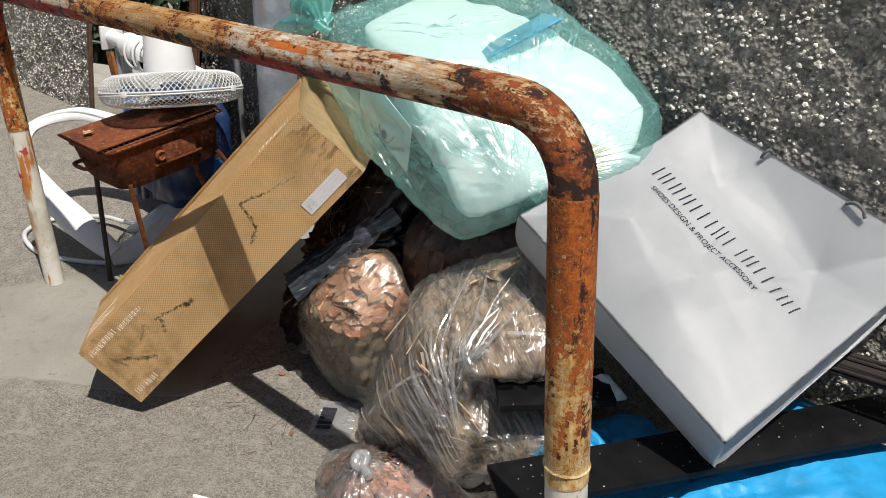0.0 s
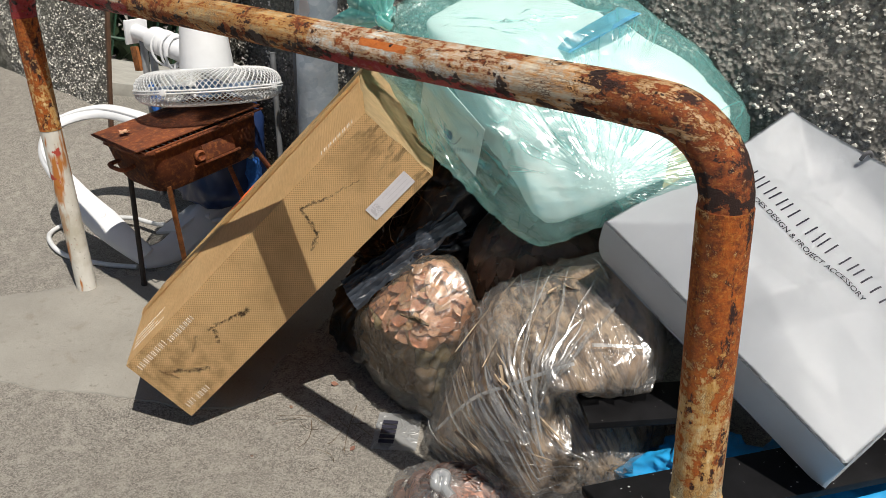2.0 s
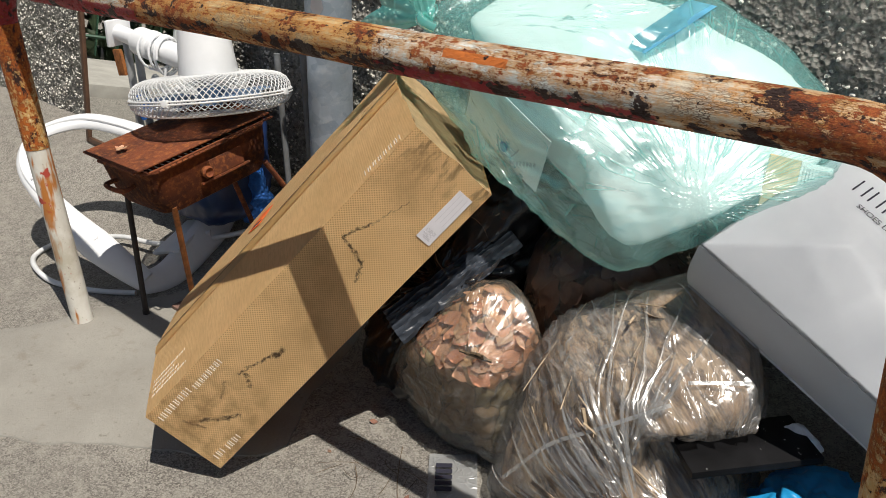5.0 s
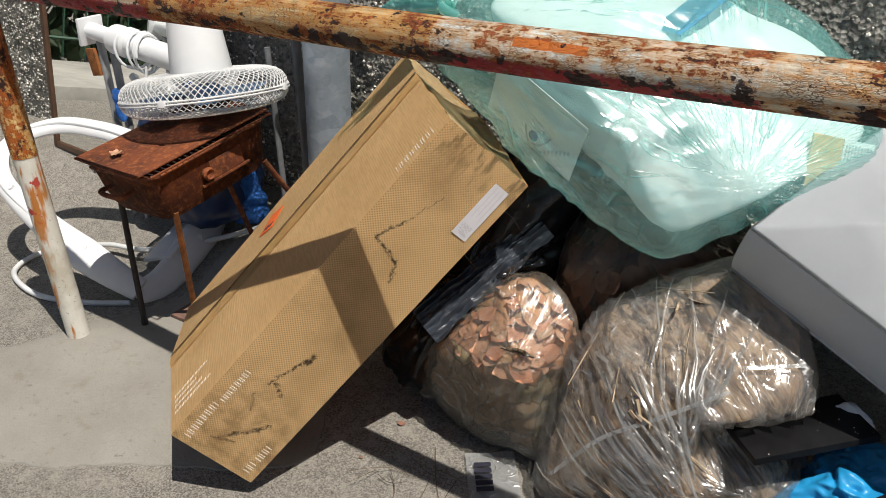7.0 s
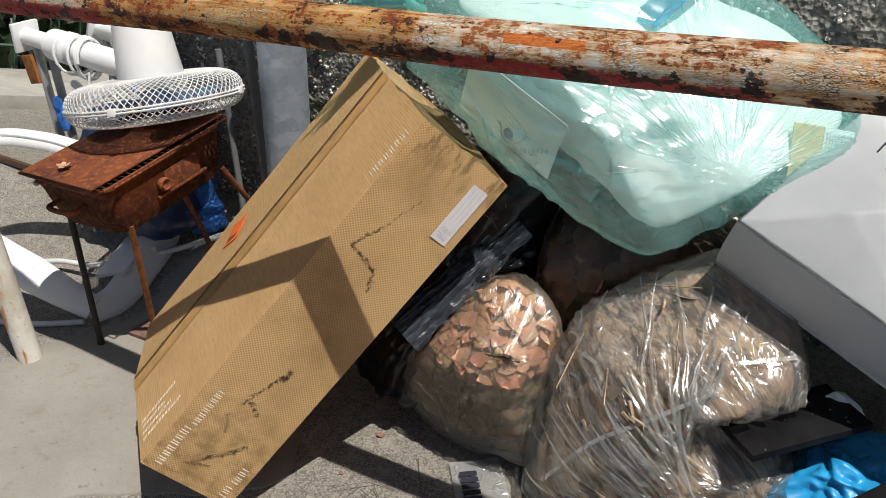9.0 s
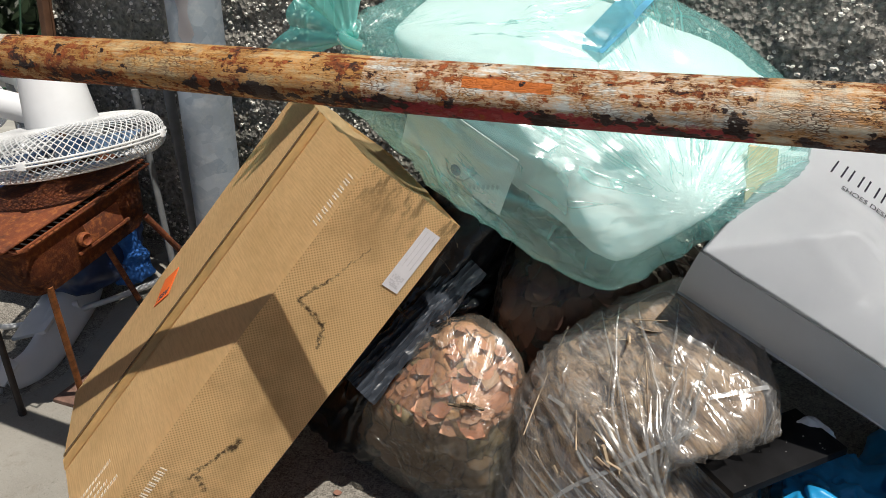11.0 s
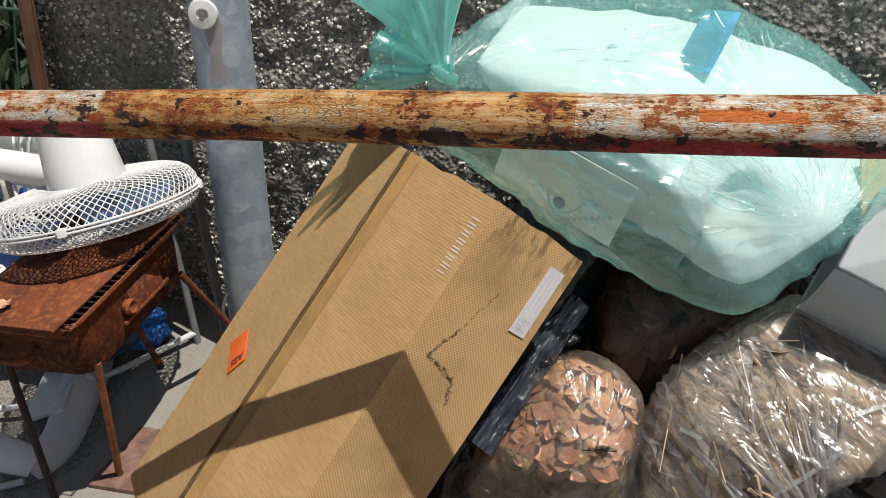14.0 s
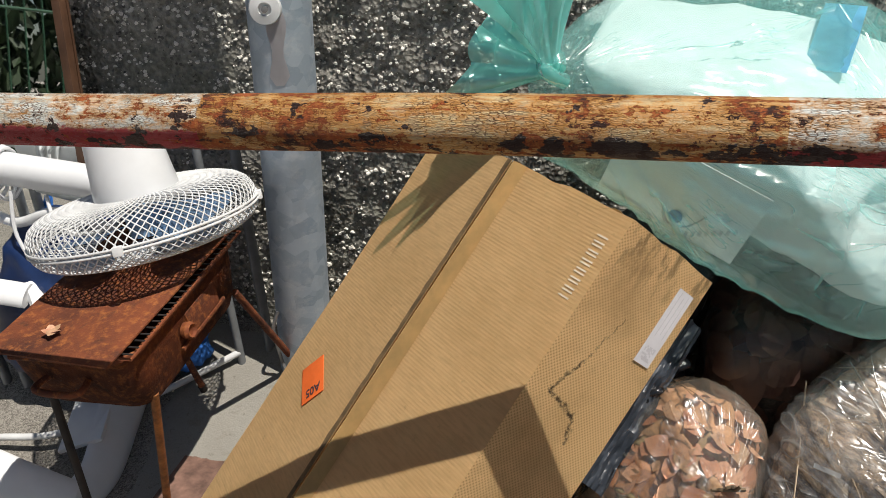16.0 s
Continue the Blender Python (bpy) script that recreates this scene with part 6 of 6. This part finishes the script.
def make_paper_bag():
    A, C, B = Vector((-0.762, 1.525, 0.690)), Vector((-0.928, 1.165, 0.530)), Vector((-0.421, 1.078, 0.313))
    across = (B - C)
    upw = (A - C)
    n = across.cross(upw).normalized()
    depth = 0.135
    x = across.normalized()
    y = n.cross(x)
    m = Matrix(((x.x, y.x, n.x, C.x), (x.y, y.y, n.y, C.y), (x.z, y.z, n.z, C.z), (0, 0, 0, 1)))
    inv = m.inverted()
    W = across.length
    au = inv @ A
    H = au.y
    lean = au.x
    t = thing("paper_bag", "large white paper shopping bag lying on its back", "shopping bag", m=m)

    rnd = random.Random(12)
    creases = [(rnd.uniform(0, 3.14), rnd.uniform(-0.1, 0.55), rnd.uniform(0.008, 0.03), rnd.uniform(-0.008, 0.008), rnd.uniform(0, 50)) for _ in range(22)]

    def planes(count, slope, seed):
        r = random.Random(seed)
        return [(r.gauss(0, slope), r.gauss(0, slope), r.uniform(0.0, W), r.uniform(0.0, 0.5)) for _ in range(count)]
    hills, dales = planes(9, 0.15, 3), planes(10, 0.15, 8)

    spots = [(W * i / 9, 0.5 * j / 9) for i in range(10) for j in range(10)]
    level_out = sum(max(gx * (x - cx) + gy * (y - cy) for gx, gy, cx, cy in hills) - max(gx * (x - cx) + gy * (y - cy) for gx, gy, cx, cy in dales) for x, y in spots) / len(spots)

    def crumple(p):
        """Flat facets that meet in sharp creases, and a few finer folds."""
        c = 0.0
        for a, o, wide, high, z in creases:
            e = 1 - abs(p.x * math.cos(a) + p.y * math.sin(a) - o) / wide
            if e > 0:
                c += 0.9 * high * e * min(1.0, max(0.0, 0.2 + 2.2 * noise.noise(p * 4 + Vector((z, 0, 0)))))
        up = max(gx * (p.x - cx) + gy * (p.y - cy) for gx, gy, cx, cy in hills)
        down = max(gx * (p.x - cx) + gy * (p.y - cy) for gx, gy, cx, cy in dales)
        return c + 0.9 * (up - down - level_out) + 0.003 * noise.noise(p * 6.0)

    def corner(u, v):
        """The flat front: narrower at the mouth, whose far corner sits higher."""
        right = Vector((W - 0.030 * v, 0.525 * v, 0))
        left = Vector((lean * v, H * v, 0))
        return left.lerp(right, u) + Vector((0, 0, 0.03 * max(0.0, v - 0.7) / 0.3))

    def place(px, py):
        """The u, v of a spot on the front, from its metres along and up."""
        u, v = px / W, py / H
        for _ in range(8):
            q = corner(u, v)
            u, v = u + (px - q.x) / W, v + (py - q.y) / H
        return u, v

    def sheet(name, fn, nu, nv, label=""):
        bm = bmesh.new()
        g = [[bm.verts.new(fn(i / nu, j / nv)) for j in range(nv + 1)] for i in range(nu + 1)]
        for p, q in zip(g, g[1:]):
            for j in range(nv):
                bm.faces.new((p[j], q[j], q[j + 1], p[j + 1]))
        bmesh.ops.solidify(bm, geom=bm.faces[:], thickness=0.0008)
        return part(name, bm, M_PAPER, t, label)

    def front(u, v):
        p = corner(u, v)
        k = min(1.0, 0.12 + 3 * min(u, 1 - u, v, 1.04 - v))
        # long creases from the handle side and a sunken middle
        fold = -0.030 * max(0.0, 1 - abs(u - 0.82 + 0.5 * (v - 0.6)) * 7) * max(0.0, 1 - abs(v - 0.62) * 2.2)
        fold += 0.020 * max(0.0, 1 - abs(u - 0.56 - 0.3 * (v - 0.3)) * 9) * max(0.0, 1 - abs(v - 0.3) * 2.6)
        fold -= 0.028 * max(0.0, 1 - abs(v - 0.45 + 0.35 * (u - 0.4)) * 5) * max(0.0, 1 - abs(u - 0.45) * 2.0)
        return p + Vector((0, 0, (crumple(p) + fold) * k))
    face = sheet("front_panel", front, 90, 80, "crumpled satin white front panel")
    sheet("back_panel", lambda u, v: corner(u, v) + Vector((0, 0, -depth * (1 - 0.25 * v))), 12, 12)
    sheet("base_panel", lambda u, v: front(u, 0) + Vector((0, -0.0006 - 0.012 * math.sin(math.pi * v) * (1 - u), -0.0015 - depth * v + 0.008 * noise.noise(Vector((u * 4, v * 3, 0))) * math.sin(math.pi * v))), 30, 8, "folded base of the bag")
    sheet("side_panel", lambda u, v: front(1, u) + Vector((0.0 - 0.018 * math.sin(math.pi * v), 0, -depth * v * (1 - 0.25 * u))), 24, 8, "side gusset with pale print")
    sheet("side_panel", lambda u, v: front(0, u) + Vector((0.03 * math.sin(math.pi * v), 0, -depth * v * (1 - 0.25 * u))), 24, 8)
    # rope handles at the mouth
    for u, bow in ((0.31, ((0, -0.010, 0.002), (0.001, -0.004, 0.015), (0.004, 0.004, 0.017), (0.008, 0.010, 0.004))), (0.68, ((-0.016, -0.006, 0.003), (-0.004, 0.0, 0.014), (0.014, 0.0, 0.013), (0.026, -0.004, 0.002)))):
        p = front(u, 0.985)
        part("rope_handle", tube(curve([p + Vector(q) for q in bow], 6), 0.0034, 10), M_CORD, t, "twisted grey rope handle")

    def lay(x0, y0, w, h, slant, shear=0.0):
        """A thin stroke that follows the crumpled front."""
        bm = bmesh.new()
        L = 8
        g = []
        for i in range(L + 1):
            s = i / L - 0.5
            px, py = x0 + math.sin(slant) * s * h, y0 + math.cos(slant) * s * h
            row = []
            for k in (-0.5, 0.5):
                qx, qy = px + k * w * math.cos(slant), py - k * w * math.sin(slant)
                f = front(*place(qx, qy))
                row.append(bm.verts.new(f + Vector((0, 0, 0.0016))))
            g.append(row)
        for a, b in zip(g, g[1:]):
            bm.faces.new((a[0], b[0], b[1], a[1]))
        return bm
    # the shop's name, as plain strokes
    x0, yy, high, wide, pen = 0.088, 0.272, 0.034, 0.017, 0.0030
    for i in range(12):
        x = x0 + 0.0293 * i + (0.018 if i > 6 else 0.0)
        bm = bmesh.new()
        strokes = [(x, yy, high, 0.0), (x + wide, yy, high, 0.0)] if i % 5 != 4 else [(x + wide / 2, yy, high, 0.0)]
        for sx, sy, long, turn in strokes:
            b = lay(sx, sy, pen, long, turn)
            me = bpy.data.meshes.new("tmp")
            b.to_mesh(me)
            b.free()
            bm.from_mesh(me)
            bpy.data.meshes.remove(me)
        part("print_bar", bm, M_BLACK_INK, face)
    # small line below it, laid along the crumpled face
    w = words("small_print", "SHOES DESIGN & PROJECT ACCESSORY", 0.0165, Matrix(), M_BLACK_INK, face)
    span = max(v.co.x for v in w.data.vertices)
    for v in w.data.vertices:
        px, py = 0.114 + v.co.x * 0.270 / span, 0.228 + v.co.y
        f = front(*place(px, py))
        v.co = f + Vector((0, 0, 0.0016))
    bm = bmesh.new()
    for i in range(5):
        for j in range(7):
            p = front(1, 0.1 + 0.1 * j)
            box((0.0012, 0.026, 0.004), (p.x + 0.0025 - 0.018 * math.sin(math.pi * (0.25 + 0.1 * i)), p.y, p.z - depth * (0.25 + 0.1 * i)), bm=bm)
    tagged(part("side_print", bm, M_BLUE_INK, t), kind="stuff")


make_paper_bag()


# ---- small litter ----
def make_litter():
    s = Sack([(-0.775, 1.19, 0.20), (-0.715, 1.17, 0.20), (-0.75, 1.25, 0.20), (-0.70, 1.22, 0.20), (-0.755, 1.20, 0.235), (-0.72, 1.21, 0.238)], 6)
    tagged(part("tissue", s.skin(5, 0.008, 24, seed=31, folds=30, fold=0.010), M_TISSUE), "crumpled white paper tissue on the heap", "tissue")
    m = Matrix.Translation((-1.29, 0.965, GROUND + 0.004)) @ pose(0, 0, 0, 0, 0, 128)
    t = thing("food_wrapper", "flattened clear food wrapper with a black label", "wrapper", m=m)
    bm = bmesh.new()
    g = [[bm.verts.new((0.13 * (i / 14 - 0.5), 0.10 * (j / 10 - 0.5), 0.005 + 0.005 * noise.noise(Vector((i * 0.5, j * 0.5, 3))))) for j in range(11)] for i in range(15)]
    for a, b in zip(g, g[1:]):
        for j in range(10):
            bm.faces.new((a[j], b[j], b[j + 1], a[j + 1]))
    part("film", bm, M_CLEAR_THICK, t)
    bm = bmesh.new()
    for i in range(5):
        box((0.012, 0.034, 0.001), (-0.045 + 0.017 * i, 0.018, 0.0115), bm=bm)
    part("print_mark", bm, M_BLACK_INK, t)
    c = tube([(-1.295, 0.596, GROUND + 0.006), (-1.262, 0.612, GROUND + 0.006)], 0.0042, 12)
    tagged(part("cigarette_end", c, M_TISSUE), "discarded white cigarette end on the concrete", "cigarette")
    t = thing("stick_bundle", "bundle of thin black plastic sticks", "sticks", (-0.22, 1.46, 0.31))
    rnd = random.Random(5)
    for i in range(16):
        y, z = 0.010 * (i % 8) - 0.04, 0.010 * (i // 8) + rnd.uniform(-0.002, 0.002)
        part("stick", tube([(-0.20 + rnd.uniform(-0.02, 0.02), y + rnd.uniform(-0.01, 0.01), z - 0.005), (0.18, y + rnd.uniform(-0.01, 0.01), z + 0.02)], 0.0042, 8), M_DARK_STEEL, t)
    bm = bmesh.new()
    for _ in range(14):
        a = Vector((rnd.uniform(-1.52, -1.33), rnd.uniform(0.80, 0.93), GROUND + 0.005))
        d = Vector((rnd.gauss(0, 1), rnd.gauss(0, 1), 0.0)).normalized() * rnd.uniform(0.02, 0.09)
        stick_into(bm, a - d, a + d, 0.0008, 0.012, 4)
    tagged(part("dry_stems", bm, M_TWIG), "thin dry stems on the concrete", "stems", kind="stuff")
    bm = bmesh.new()
    for _ in range(5):
        p = Vector((rnd.uniform(-1.75, -1.2), rnd.uniform(0.55, 1.0), 0))
        p.z = level(p.x, p.y) + 0.004
        leaf_into(bm, p, rnd.uniform(0.008, 0.02), Vector((0, 0, 1)), rnd.uniform(0, 360))
    tagged(part("leaf_crumbs", bm, M_LEAF_DARK), "scattered crumbs of dead leaf", "leaf litter", kind="stuff")


make_litter()
